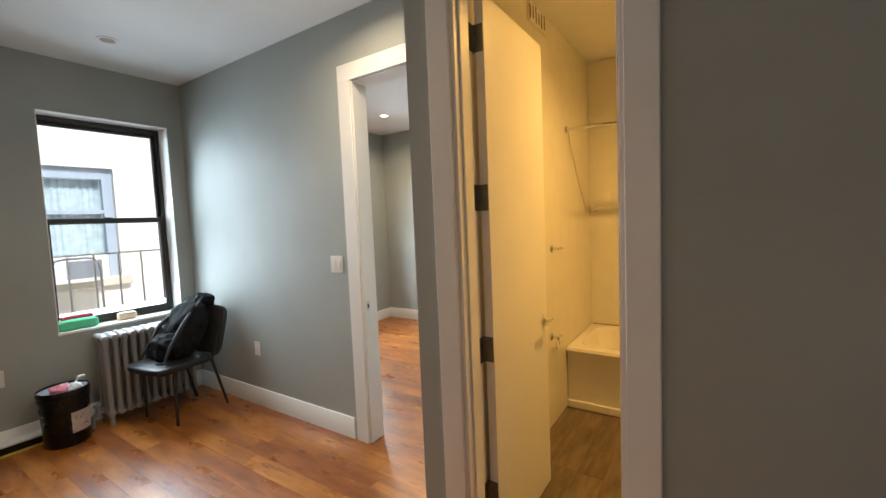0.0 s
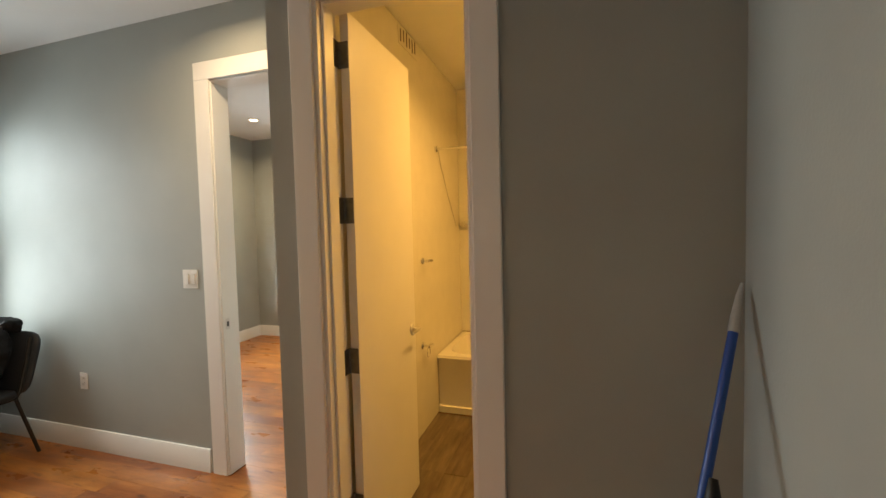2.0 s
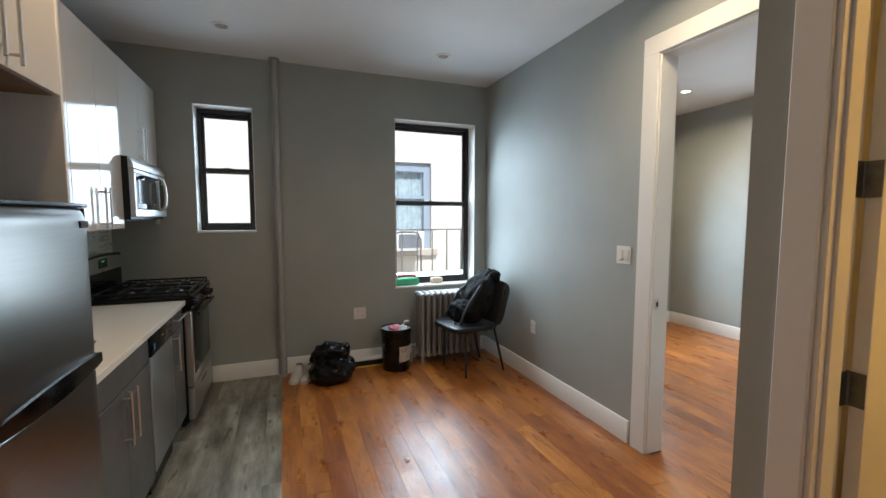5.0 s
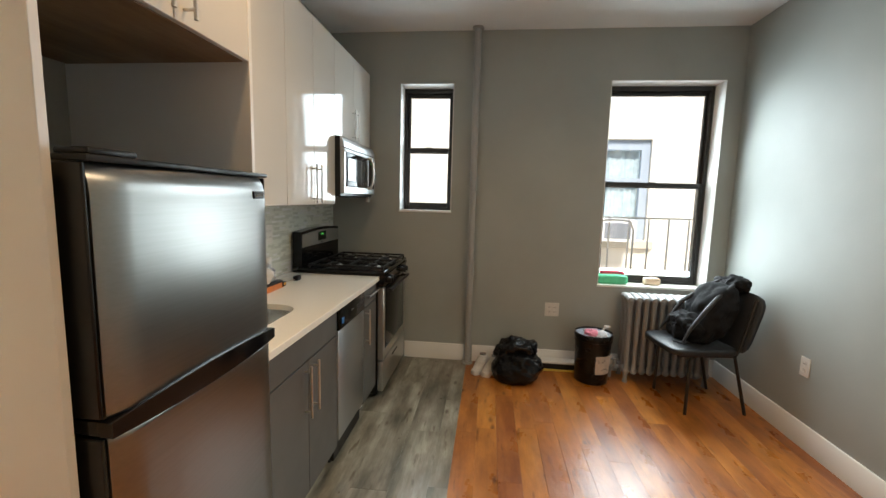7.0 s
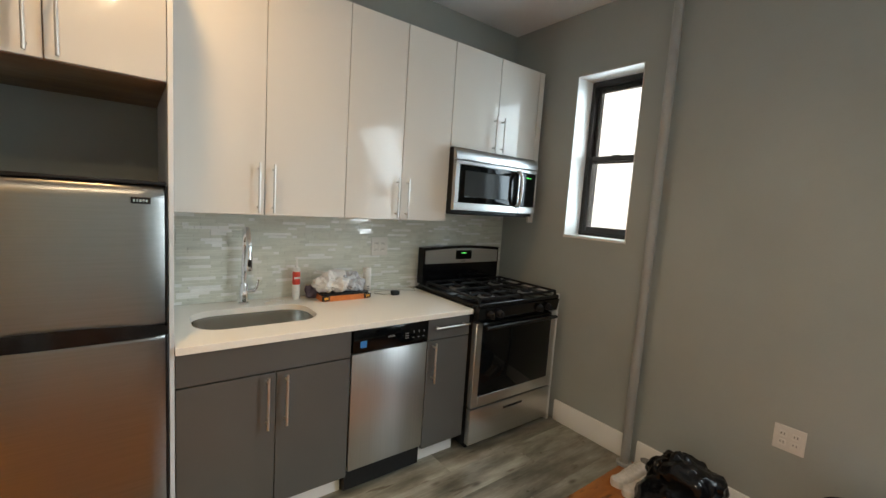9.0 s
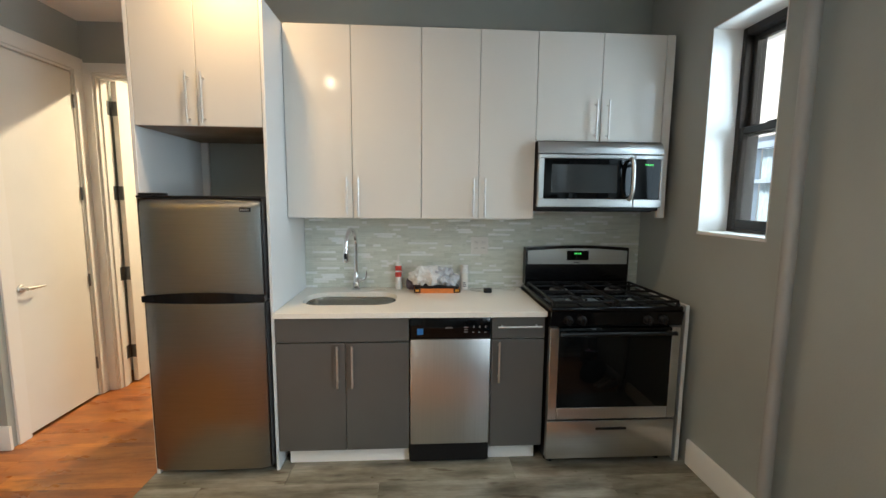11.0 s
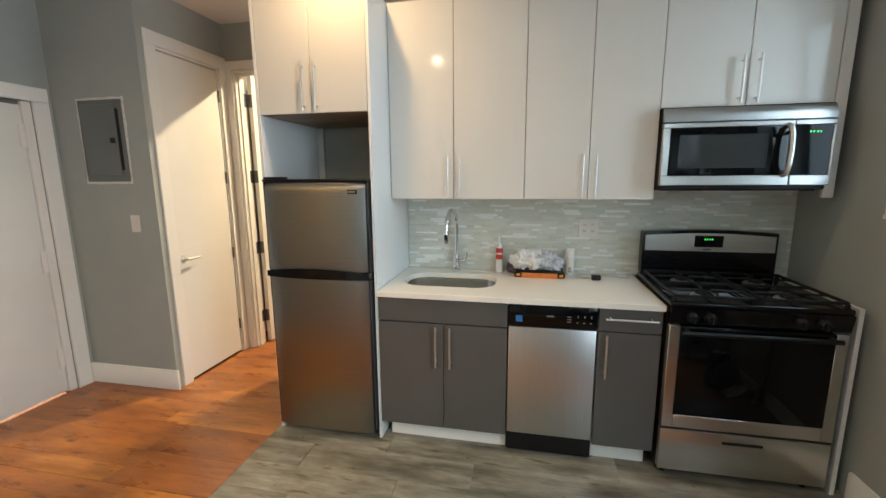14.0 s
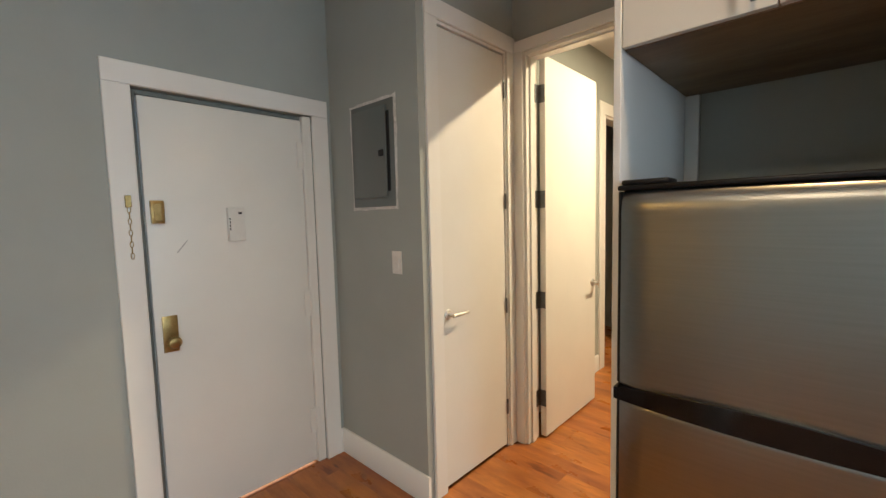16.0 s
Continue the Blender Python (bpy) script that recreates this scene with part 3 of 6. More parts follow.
# ---- windows ----
def sash_window(name, y0, y1, z0, z1, x_in, mid, label):
    """Double-hung window: outer box, outer upper sash, inner lower sash, panes."""
    w = thing(name, (x_in, (y0 + y1) / 2, z0), label, "window", kind="structure")
    fw = 0.028

    def ring(nm, xa, xb, ya, yb, za, zb, sw, bot, top, parent):
        for n, p in (("stile", (ya, ya + sw, za, zb)), ("stile", (yb - sw, yb, za, zb)), ("rail", (ya + sw, yb - sw, za, za + bot)), ("rail", (ya + sw, yb - sw, zb - top, zb))):
            b = B()
            box(b, xa, xb, *p, 0.004, 1)
            part(nm + "_" + n, b, BRONZE, parent)

    ring("frame", x_in - 0.12, x_in, y0 + 0.001, y1 - 0.001, z0 + 0.001, z1 - 0.001, fw, 0.022, 0.042, w)
    ya, yb = y0 + fw, y1 - fw
    ring("upper_sash", x_in - 0.075, x_in - 0.042, ya, yb, mid - 0.02, z1 - 0.042, 0.024, 0.032, 0.03, w)
    ring("lower_sash", x_in - 0.039, x_in - 0.004, ya, yb, z0 + 0.022, mid + 0.025, 0.027, 0.046, 0.036, w)
    for x, za, zb in ((x_in - 0.058, mid + 0.012, z1 - 0.072), (x_in - 0.021, z0 + 0.068, mid - 0.011)):
        b = B()
        box(b, x - 0.002, x + 0.002, ya + 0.022, yb - 0.022, za, zb)
        p = part("pane", b, GLASS, w, "clear window glass")
        p.visible_shadow = False
    b = B()
    box(b, x_in - 0.022, x_in - 0.006, (y0 + y1) / 2 - 0.03, (y0 + y1) / 2 + 0.03, mid + 0.022, mid + 0.031, 0.003, 1)
    part("sash_lock", b, BRONZE, w)
    return w


sash_window("window_1", 1.394, 2.261, 0.739, 2.403, -3.815, 1.585, "dark bronze double-hung window above the radiator")
sash_window("window_2", -0.322, 0.131, 1.322, 2.385, -3.815, 1.850, "narrow dark bronze double-hung kitchen window")
sash_window("window_3", 3.93, 4.87, 0.755, 2.44, -3.93, 1.60, "dark double-hung bedroom window")


def reveal(name, y0, y1, z0, z1, xa, xb):
    """White painted lining boards of a window opening, with the sill."""
    t = thing(name, ((xa + xb) / 2, (y0 + y1) / 2, z0), "white painted window reveal with sill", "window trim", kind="structure")
    for n, p in (("sill", (y0 - 0.004, y1 + 0.004, z0 - 0.014, z0 + 0.004)), ("lining_side", (y0 - 0.001, y0 + 0.005, z0 + 0.004, z1)),
                 ("lining_side", (y1 - 0.005, y1 + 0.001, z0 + 0.004, z1)), ("lining_head", (y0 + 0.005, y1 - 0.005, z1 - 0.005, z1 + 0.001))):
        b = B()
        box(b, xa, xb + (0.006 if n == "sill" else 0.003), *p, 0.002, 1)
        part(n, b, TRIM, t)


reveal("window_reveal_1", 1.394, 2.261, 0.739, 2.403, -3.816, XW)
reveal("window_reveal_2", -0.322, 0.131, 1.322, 2.385, -3.816, XW)
reveal("window_reveal_3", 3.93, 4.87, 0.755, 2.44, -3.93, -3.80)


# ---- kitchen units ----
def bar_handle(parent, x, y, z0, z1, upright=True, x1=None):
    """A round bar pull on two posts, standing off a front at y."""
    b = B()
    if upright:
        tube(b, [(x, y + 0.032, z0), (x, y + 0.032, z1)], 0.0055, 10)
        for z in (z0 + 0.025, z1 - 0.025):
            tube(b, [(x, y - 0.001, z), (x, y + 0.032, z)], 0.0045, 8)
    else:
        tube(b, [(x, y + 0.032, z0), (x1, y + 0.032, z0)], 0.0055, 10)
        for xx in (x + 0.025, x1 - 0.025):
            tube(b, [(xx, y - 0.001, z0), (xx, y + 0.032, z0)], 0.0045, 8)
    part("handle", b, SATIN, parent, "brushed steel bar handle")


def cabinet(name, x0, x1, y0, front, z0, z1, doors, mat, body_mat, label, group, base=False):
    """Carcass with separate door fronts; doors: (x0, x1, z0, z1, handle x, handle z0, handle z1)."""
    t = thing(name, ((x0 + x1) / 2, (y0 + front) / 2, z0), label, "cabinet", group)
    b = B()
    box(b, x0 + 0.001, x1 - 0.001, y0, front - 0.021, z0, 0.64 if name == "sink_cabinet" else z1)
    part("body", b, body_mat, t)
    for nm, a, c, za, zb, hx, h0, h1 in doors:
        b = B()
        box(b, a + 0.0016, c - 0.0016, front - 0.019, front, za + 0.0016, zb - 0.0016, 0.0015, 1)
        p = part(nm, b, mat, t)
        if hx is None:
            continue
        if nm == "drawer_front" and h1 is None:
            bar_handle(p, hx - 0.12, front, h0, h0, False, hx + 0.12)
        else:
            bar_handle(p, hx, front, h0, h1)
    return t


UC, UZ0, UZ1 = -0.577, 1.372, 2.445
cabinet("upper_cabinet", -2.134, -1.363, YK + 0.01, UC, UZ0, UZ1,
        [("door", -1.737, -1.363, UZ0, UZ1, -1.707, 1.385, 1.61), ("door", -2.134, -1.737, UZ0, UZ1, -1.772, 1.385, 1.61)], GLOSSW, WHITEP,
        "white high-gloss upper cabinet above the sink", "upper kitchen cabinets")
cabinet("upper_cabinet", -2.803, -2.134, YK + 0.01, UC, UZ0, UZ1,
        [("door", -2.470, -2.134, UZ0, UZ1, -2.438, 1.385, 1.61), ("door", -2.803, -2.470, UZ0, UZ1, -2.505, 1.385, 1.61)], GLOSSW, WHITEP,
        "white high-gloss upper cabinet above the dishwasher", "upper kitchen cabinets")
cabinet("upper_cabinet", -3.560, -2.803, YK + 0.01, UC, 1.832, UZ1,
        [("door", -3.185, -2.803, 1.832, UZ1, -3.150, 1.842, 2.065), ("door", -3.560, -3.185, 1.832, UZ1, -3.222, 1.842, 2.065)], GLOSSW, WHITEP,
        "short white high-gloss cabinet above the microwave", "upper kitchen cabinets")
b = B()
box(b, -3.612, -3.562, UC - 0.019, UC, 1.385, UZ1, 0.0015, 1)
whole("cabinet_filler", b, GLOSSW, "narrow white filler strip beside the cabinet", "filler panel")
cabinet("fridge_cabinet", -1.344, -0.731, YK + 0.01, -0.293, 1.832, UZ1,
        [("door", -1.036, -0.731, 1.832, UZ1, -0.998, 1.842, 2.085), ("door", -1.344, -1.036, 1.832, UZ1, -1.070, 1.842, 2.085)], GLOSSW, UNDER,
        "white gloss cabinet above the refrigerator", "upper kitchen cabinets")
for x0, x1, nm in ((-1.361, -1.345, "tall_panel"), (-0.730, -0.712, "tall_panel")):
    b = B()
    box(b, x0, x1, YK, -0.293, 0.0, UZ1, 0.0012, 1)
    whole(nm, b, WHITEP, "tall white laminate side panel beside the refrigerator", "side panel", "refrigerator panels")
b = B()
box(b, -0.775, -0.7305, YK + 0.001, YK + 0.02, 1.3, 1.831, 0.001, 1)
whole("niche_batten", b, WHITEP, "white upright batten at the niche back", "batten")

BF = -0.292
cabinet("sink_cabinet", -2.070, -1.362, YK + 0.03, BF, 0.105, 0.858,
        [("drawer_front", -2.070, -1.362, 0.722, 0.856, None, 0, 0), ("door", -1.728, -1.362, 0.108, 0.719, -1.690, 0.480, 0.710),
         ("door", -2.070, -1.728, 0.108, 0.719, -1.768, 0.480, 0.710)], CHAR, WHITEP, "charcoal grey base cabinet under the sink", "base kitchen cabinets")
cabinet("base_cabinet", -2.812, -2.517, YK + 0.03, BF, 0.105, 0.858,
        [("drawer_front", -2.812, -2.517, 0.735, 0.856, -2.666, 0.808, None), ("door", -2.812, -2.517, 0.108, 0.732, -2.556, 0.497, 0.725)],
        CHAR, WHITEP, "narrow charcoal grey base cabinet with drawer", "base kitchen cabinets")
for x0, x1 in ((-2.068, -1.40), (-2.79, -2.519)):
    b = B()
    box(b, x0, x1, -0.372, -0.358, 0.0, 0.104, 0.001, 1)
    whole("toe_kick", b, WHITEP, "white toe-kick board under the cabinet", "toe kick", "toe kicks")

# counter with an opening for the sink
SX0, SX1, SY0, SY1 = -1.985, -1.445, -0.765, -0.438


def rounded(x0, x1, y0, y1, r, n=6):
    out = []
    for cx, cy, a0 in ((x1 - r, y1 - r, 0), (x0 + r, y1 - r, 90), (x0 + r, y0 + r, 180), (x1 - r, y0 + r, 270)):
        for k in range(n + 1):
            a = radians(a0 + 90 * k / n)
            out.append((cx + r * math.cos(a), cy + r * math.sin(a)))
    return out


def slab_with_hole(x0, x1, y0, y1, z0, z1, hx0, hx1, hy0, hy1, r, n=6):
    """A slab with a rounded opening: four fields round it and four corner fans."""
    b = B()
    cache = {}

    def V(x, y):
        k = (round(x, 5), round(y, 5))
        if k not in cache:
            cache[k] = b.verts.new((x, y, z1))
        return cache[k]

    arcs = []
    for cx, cy, a0 in ((hx1 - r, hy1 - r, 0), (hx0 + r, hy1 - r, 90), (hx0 + r, hy0 + r, 180), (hx1 - r, hy0 + r, 270)):
        arcs.append([(cx + r * math.cos(radians(a0 + 90 * k / n)), cy + r * math.sin(radians(a0 + 90 * k / n))) for k in range(n + 1)])
    corners = ((hx1, hy1), (hx0, hy1), (hx0, hy0), (hx1, hy0))
    outer = ((x1, y1), (x0, y1), (x0, y0), (x1, y0))
    for i in range(4):
        arc, c = arcs[i], corners[i]
        for p, q in zip(arc, arc[1:]):
            b.faces.new((V(*c), V(*p), V(*q)))
        j = (i + 1) % 4
        b.faces.new((V(*c), V(*arc[-1]), V(*arcs[j][0]), V(*corners[j]), V(*outer[j]), V(*outer[i])))
    g = bmesh.ops.extrude_face_region(b, geom=list(b.faces))
    bmesh.ops.translate(b, verts=[v for v in g["geom"] if isinstance(v, bmesh.types.BMVert)], vec=(0, 0, z0 - z1))
    rim = [ed for ed in b.edges if len(ed.link_faces) == 2 and abs(ed.verts[0].co.z - z1) < 1e-6 and abs(ed.verts[1].co.z - z1) < 1e-6
           and any(abs(f.normal.z) < 0.5 for f in ed.link_faces)]
    bmesh.ops.bevel(b, geom=rim, offset=0.002, segments=1, affect="EDGES")
    return b


whole("countertop", slab_with_hole(-2.815, -1.362, YK + 0.001, -0.270, 0.860, 0.889, SX0, SX1, SY0, SY1, 0.115), QUARTZ,
      "white speckled quartz countertop with sink cutout", "countertop")
b = B()
rings = []
for z, off, r in ((0.8605, -0.004, 0.118), (0.83, 0.000, 0.115), (0.735, 0.006, 0.11), (0.712, 0.020, 0.095), (0.704, 0.05, 0.07)):
    rings.append([b.verts.new((x, y, z)) for x, y in rounded(SX0 + off, SX1 - off, SY0 + off, SY1 - off, r)])
for p, q in zip(rings, rings[1:]):
    for k in range(len(p)):
        b.faces.new((p[k], p[(k + 1) % len(p)], q[(k + 1) % len(p)], q[k]))
b.faces.new(rings[-1])
sk = thing("kitchen_sink", (-1.715, -0.6, 0.704), "stainless steel undermount kitchen sink", "sink")
part("bowl", b, SINKST, sk)
b = B()
tube(b, [(-1.715, -0.62, 0.7045), (-1.715, -0.62, 0.709)], [0.045, 0.04], 24)
part("drain", b, CHROME, sk)
b = B()
box(b, -1.925, -1.865, -0.695, -0.65, 0.7042, 0.745, 0.012, 2)
whole("sponge", b, plain("orange_sponge", (0.75, 0.13, 0.03), 0.9, 0, 0.2, 90, 0.4), "small orange sponge lying in the sink", "sponge")

# tap
fx, fy = -1.708, -0.845
tap = thing("kitchen_faucet", (fx, fy, 0.889), "chrome gooseneck pull-down kitchen faucet", "faucet")
b = B()
lathe(b, [(0.028, 0.8892), (0.028, 0.897), (0.022, 0.903), (0.020, 0.985), (0.018, 1.0)], fx, fy, 24)
part("base", b, CHROME, tap)
b = B()
arc = [(fx, fy, 0.99), (fx, fy, 1.10), (fx, fy, 1.19)]
for k in range(1, 13):
    a = math.pi * k / 12
    arc.append((fx + 0.012 * (1 - math.cos(a)), fy + 0.110 * (1 - math.cos(a)), 1.19 + 0.105 * math.sin(a)))
tube(b, arc, 0.0125, 14)
part("spout", b, CHROME, tap)
b = B()
e = arc[-1]
tube(b, [e, (e[0] + 0.001, e[1] + 0.002, e[2] - 0.02), (e[0] + 0.003, e[1] + 0.004, e[2] - 0.07), (e[0] + 0.004, e[1] + 0.005, e[2] - 0.085)],
     [0.014, 0.016, 0.0185, 0.017], 16)
hd = part("spray_head", b, CHROME, tap)
b = B()
box(b, e[0] - 0.007, e[0] + 0.009, e[1] + 0.014, e[1] + 0.023, e[2] - 0.065, e[2] - 0.03, 0.003, 1)
part("spray_button", b, BLACKP, hd)
b = B()
tube(b, [(fx - 0.015, fy, 0.955), (fx - 0.05, fy, 0.955)], 0.013, 12)
tube(b, [(fx - 0.05, fy, 0.955), (fx - 0.064, fy, 0.975), (fx - 0.070, fy + 0.008, 1.015)], [0.010, 0.008, 0.006], 10)
part("lever", b, CHROME, tap)

# ---- refrigerator ----
FX0, FX1 = -1.340, -0.742
fr = thing("refrigerator", (-1.04, -0.6, 0), "stainless two-door top-freezer refrigerator with black sides", "refrigerator")
b = B()
box(b, FX0, FX1, -0.88, -0.338, 0.04, 1.478, 0.006, 2)
part("body", b, BLACKP, fr)


def fridge_door(nm, z0, z1, top_round):
    """A front bowed in plan, rolled over at its top edge."""
    b = B()
    n, rows = 16, []
    prof = [(z0, 0.006), (z0 + 0.006, 0.0)]
    prof += [(z1 - top_round, 0.0)] + [(z1 - top_round + top_round * math.sin(radians(a)), top_round * 0.45 * (1 - math.cos(radians(a)))) for a in (20, 40, 60, 80, 90)]
    for z, back in prof:
        row = []
        for k in range(n + 1):
            u = k / n
            edge = max(0.0, abs(2 * u - 1) - 0.94) / 0.06
            y = -0.226 - 0.009 * (2 * u - 1) ** 2 - 0.012 * edge ** 2 - back
            row.append(b.verts.new((FX0 + 0.009 + (FX1 - FX0 - 0.018) * u, y, z)))
        rows.append(row)
    backs = [[b.verts.new((v.co.x, -0.336, v.co.z)) for v in row] for row in (rows[0], rows[-1])]
    for p, q in zip(rows, rows[1:]):
        for k in range(n):
            b.faces.new((p[k], p[k + 1], q[k + 1], q[k]))
    for fr_row, bk in ((rows[0], backs[0]), (rows[-1], backs[1])):
        for k in range(n):
            b.faces.new((fr_row[k], fr_row[k + 1], bk[k + 1], bk[k]))
    for k in (0, n):
        b.faces.new([r[k] for r in rows] + [backs[1][k], backs[0][k]])
    return part(nm, b, FSTEEL, fr)


frz = fridge_door("freezer_door", 0.994, 1.480, 0.06)
fridge_door("fresh_food_door", 0.055, 0.956, 0.014)
b = B()
n = 20
top, bot, tb, bb = [], [], [], []
for k in range(n + 1):
    u = k / n
    x = FX0 + 0.001 + (FX1 - FX0 - 0.002) * u
    bow = 0.010 * (2 * u - 1) ** 2
    y = -0.212 - 0.016 * (2 * u - 1) ** 2
    top.append(b.verts.new((x, y, 1.013 - 2.1 * bow)))
    bot.append(b.verts.new((x, y, 0.957 + 0.5 * bow)))
    tb.append(b.verts.new((x, -0.336, 0.993)))
    bb.append(b.verts.new((x, -0.336, 0.968)))
for k in range(n):
    for p, q in ((top, bot), (tb, top), (bot, bb)):
        b.faces.new((p[k], p[k + 1], q[k + 1], q[k]))
for k in (0, n):
    b.faces.new((top[k], bot[k], bb[k], tb[k]))
part("grip_band", b, ENAMEL, fr, "glossy black curved grip band")
for x0, x1 in ((FX0, FX0 + 0.0085), (FX1 - 0.0085, FX1)):
    for z0, z1 in ((0.055, 0.956), (0.996, 1.478)):
        b = B()
        box(b, x0, x1, -0.336, -0.250, z0, z1, 0.003, 1)
        part("door_edge", b, BLACKP, fr, "black door edge")
b = B()
box(b, FX0 + 0.001, FX1 - 0.001, -0.40, -0.240, 1.4795, 1.492, 0.004, 2)
part("top_trim", b, BLACKP, fr)
b = B()
box(b, FX1 - 0.115, FX1 - 0.008, -0.315, -0.243, 1.4915, 1.505, 0.006, 2)
part("hinge_cover", b, BLACKP, fr)
b = B()
box(b, -1.292, -1.238, -0.240, -0.2255, 1.415, 1.437, 0.002, 1)
bd = part("badge", b, BLACKP, frz, "small dark badge")
b = B()
for i in range(5):
    box(b, -1.284 + i * 0.0085, -1.278 + i * 0.0085, -0.2257, -0.2245, 1.421, 1.430)
part("badge_mark", b, CHROME, bd)
for x in (FX0 + 0.05, FX1 - 0.05):
    for y in (-0.36, -0.82):
        b = B()
        tube(b, [(x, y, 0.0), (x, y, 0.041)], 0.018, 12)
        part("foot", b, BLACKP, fr)

# ---- dishwasher ----
dw = thing("dishwasher", (-2.293, -0.6, 0), "narrow dishwasher with black control panel and stainless door", "dishwasher")
b = B()
box(b, -2.514, -2.072, YK + 0.03, -0.315, 0.02, 0.856)
part("body", b, BLACKP, dw)
b = B()
box(b, -2.511, -2.075, -0.315, -0.281, 0.738, 0.855, 0.006, 2)
cp = part("control_panel", b, BLACKG, dw)
b = B()
box(b, -2.511, -2.075, -0.315, -0.286, 0.135, 0.735, 0.005, 2)
part("door", b, STEEL, dw)
b = B()
box(b, -2.508, -2.078, -0.36, -0.335, 0.0, 0.13, 0.004, 1)
part("kick_plate", b, BLACKP, dw)
b = B()
box(b, -2.145, -2.112, -0.2811, -0.2796, 0.765, 0.798)
part("energy_sticker", b, BLUEST, cp, "blue square sticker")
b = B()
for i in range(5):
    box(b, -2.302 + 0.008 * i, -2.296 + 0.008 * i, -0.2811, -0.2798, 0.797, 0.803 + 0.004 * (i % 2))
for i in range(3):
    box(b, -2.385, -2.365, -0.2811, -0.2798, 0.775 + 0.013 * i, 0.779 + 0.013 * i)
    box(b, -2.42 - 0.032 * i, -2.41 - 0.032 * i, -0.2811, -0.2798, 0.773, 0.777)
    box(b, -2.42 - 0.032 * i, -2.415 - 0.032 * i, -0.2811, -0.2798, 0.80, 0.812)
tagged(part("panel_marks", b, plain("grey_print", (0.22, 0.22, 0.22), 0.5), cp, "pale printed marks"), kind="stuff")

# ---- range ----
RX0, RX1 = -3.553, -2.822
rg = thing("gas_range", (-3.19, -0.58, 0), "black and stainless gas range with four burners", "stove")
b = B()
box(b, RX0 + 0.004, RX1 - 0.004, YK + 0.03, -0.282, 0.03, 0.90, 0.004, 1)
part("body", b, BLACKP, rg)
b = B()
box(b, RX0, RX1, YK + 0.06, -0.232, 0.893, 0.922, 0.010, 3)
ctp = part("cooktop", b, ENAMEL, rg)
b = B()
prism(b, [(-0.286, 0.812), (-0.242, 0.816), (-0.228, 0.895), (-0.286, 0.895)], "x", RX0 + 0.002, RX1 - 0.002)
cpn = part("control_panel", b, ENAMEL, rg)
for x in (-2.915, -2.990, -3.352, -3.437):
    b = B()
    tube(b, [(x, -0.243, 0.852), (x, -0.228, 0.8505), (x, -0.212, 0.849), (x, -0.208, 0.8487)], [0.026, 0.024, 0.020, 0.017], 20)
    box(b, x - 0.0045, x + 0.0045, -0.212, -0.196, 0.829, 0.868, 0.003, 1)
    part("knob", b, BLACKP, cpn)
b = B()
for x0, x1, z0, z1 in ((RX0 + 0.003, RX0 + 0.053, 0.285, 0.805), (RX1 - 0.053, RX1 - 0.003, 0.285, 0.805), (RX0 + 0.053, RX1 - 0.053, 0.285, 0.355)):
    box(b, x0, x1, -0.283, -0.242, z0, z1, 0.004, 1)
od = part("oven_door", b, STEELH, rg)
b = B()
box(b, RX0 + 0.050, RX1 - 0.050, -0.283, -0.2405, 0.352, 0.805, 0.006, 2)
part("oven_glass", b, BLACKG, od, "black oven glass")
b = B()
tube(b, [(RX0 + 0.05, -0.205, 0.782), (RX1 - 0.05, -0.205, 0.782)], 0.011, 12)
for x in (RX0 + 0.075, RX1 - 0.075):
    tube(b, [(x, -0.242, 0.782), (x, -0.205, 0.782)], 0.010, 10)
part("oven_handle", b, BLACKP, od)
b = B()
box(b, RX0 + 0.003, RX1 - 0.003, -0.283, -0.243, 0.055, 0.276, 0.005, 2)
dr = part("drawer", b, STEELH, rg)
b = B()
box(b, -3.275, -3.10, -0.2435, -0.2405, 0.222, 0.236, 0.003, 1)
part("drawer_slot", b, BLACKP, dr)
b = B()
out = [(RX0 + 0.012, 0.922)] + [(RX0 + 0.012 + (RX1 - RX0 - 0.024) * k / 16, 1.172 + 0.016 * math.sin(math.pi * k / 16)) for k in range(17)] + [(RX1 - 0.012, 0.922)]
prism(b, out, "y", YK + 0.03, YK + 0.095)
bgd = part("backguard", b, ENAMEL, rg)
b = B()
out = [(RX0 + 0.025, 1.062)] + [(RX0 + 0.025 + (RX1 - RX0 - 0.05) * k / 16, 1.152 + 0.016 * math.sin(math.pi * k / 16)) for k in range(17)] + [(RX1 - 0.025, 1.062)]
prism(b, out, "y", YK + 0.0945, YK + 0.099)
part("steel_fascia", b, STEELH, bgd, "brushed steel fascia")
b = B()
box(b, -3.262, -3.112, YK + 0.0985, YK + 0.101, 1.088, 1.154, 0.002, 1)
dsp = part("clock_display", b, BLACKG, bgd)
b = B()
for i, x in enumerate((-3.166, -3.178, -3.192, -3.204)):
    box(b, x - 0.0024, x + 0.0024, YK + 0.1008, YK + 0.1018, 1.128, 1.139)
part("clock_digits", b, LED, dsp, "green clock bars")
b = B()
for i in range(5):
    box(b, -3.20 + 0.008 * i, -3.194 + 0.008 * i, YK + 0.0988, YK + 0.0996, 1.070, 1.076)
part("maker_mark", b, BLACKP, bgd)
for bx in (-3.365, -3.005):
    for by in (-0.37, -0.66):
        b = B()
        lathe(b, [(0.058, 0.9225), (0.052, 0.928), (0.046, 0.930)], bx, by, 24)
        bu = part("burner", b, SATIN, rg, "dull aluminium burner ring")
        b = B()
        lathe(b, [(0.034, 0.930), (0.036, 0.938), (0.030, 0.944)], bx, by, 24)
        part("burner_cap", b, IRON, bu)
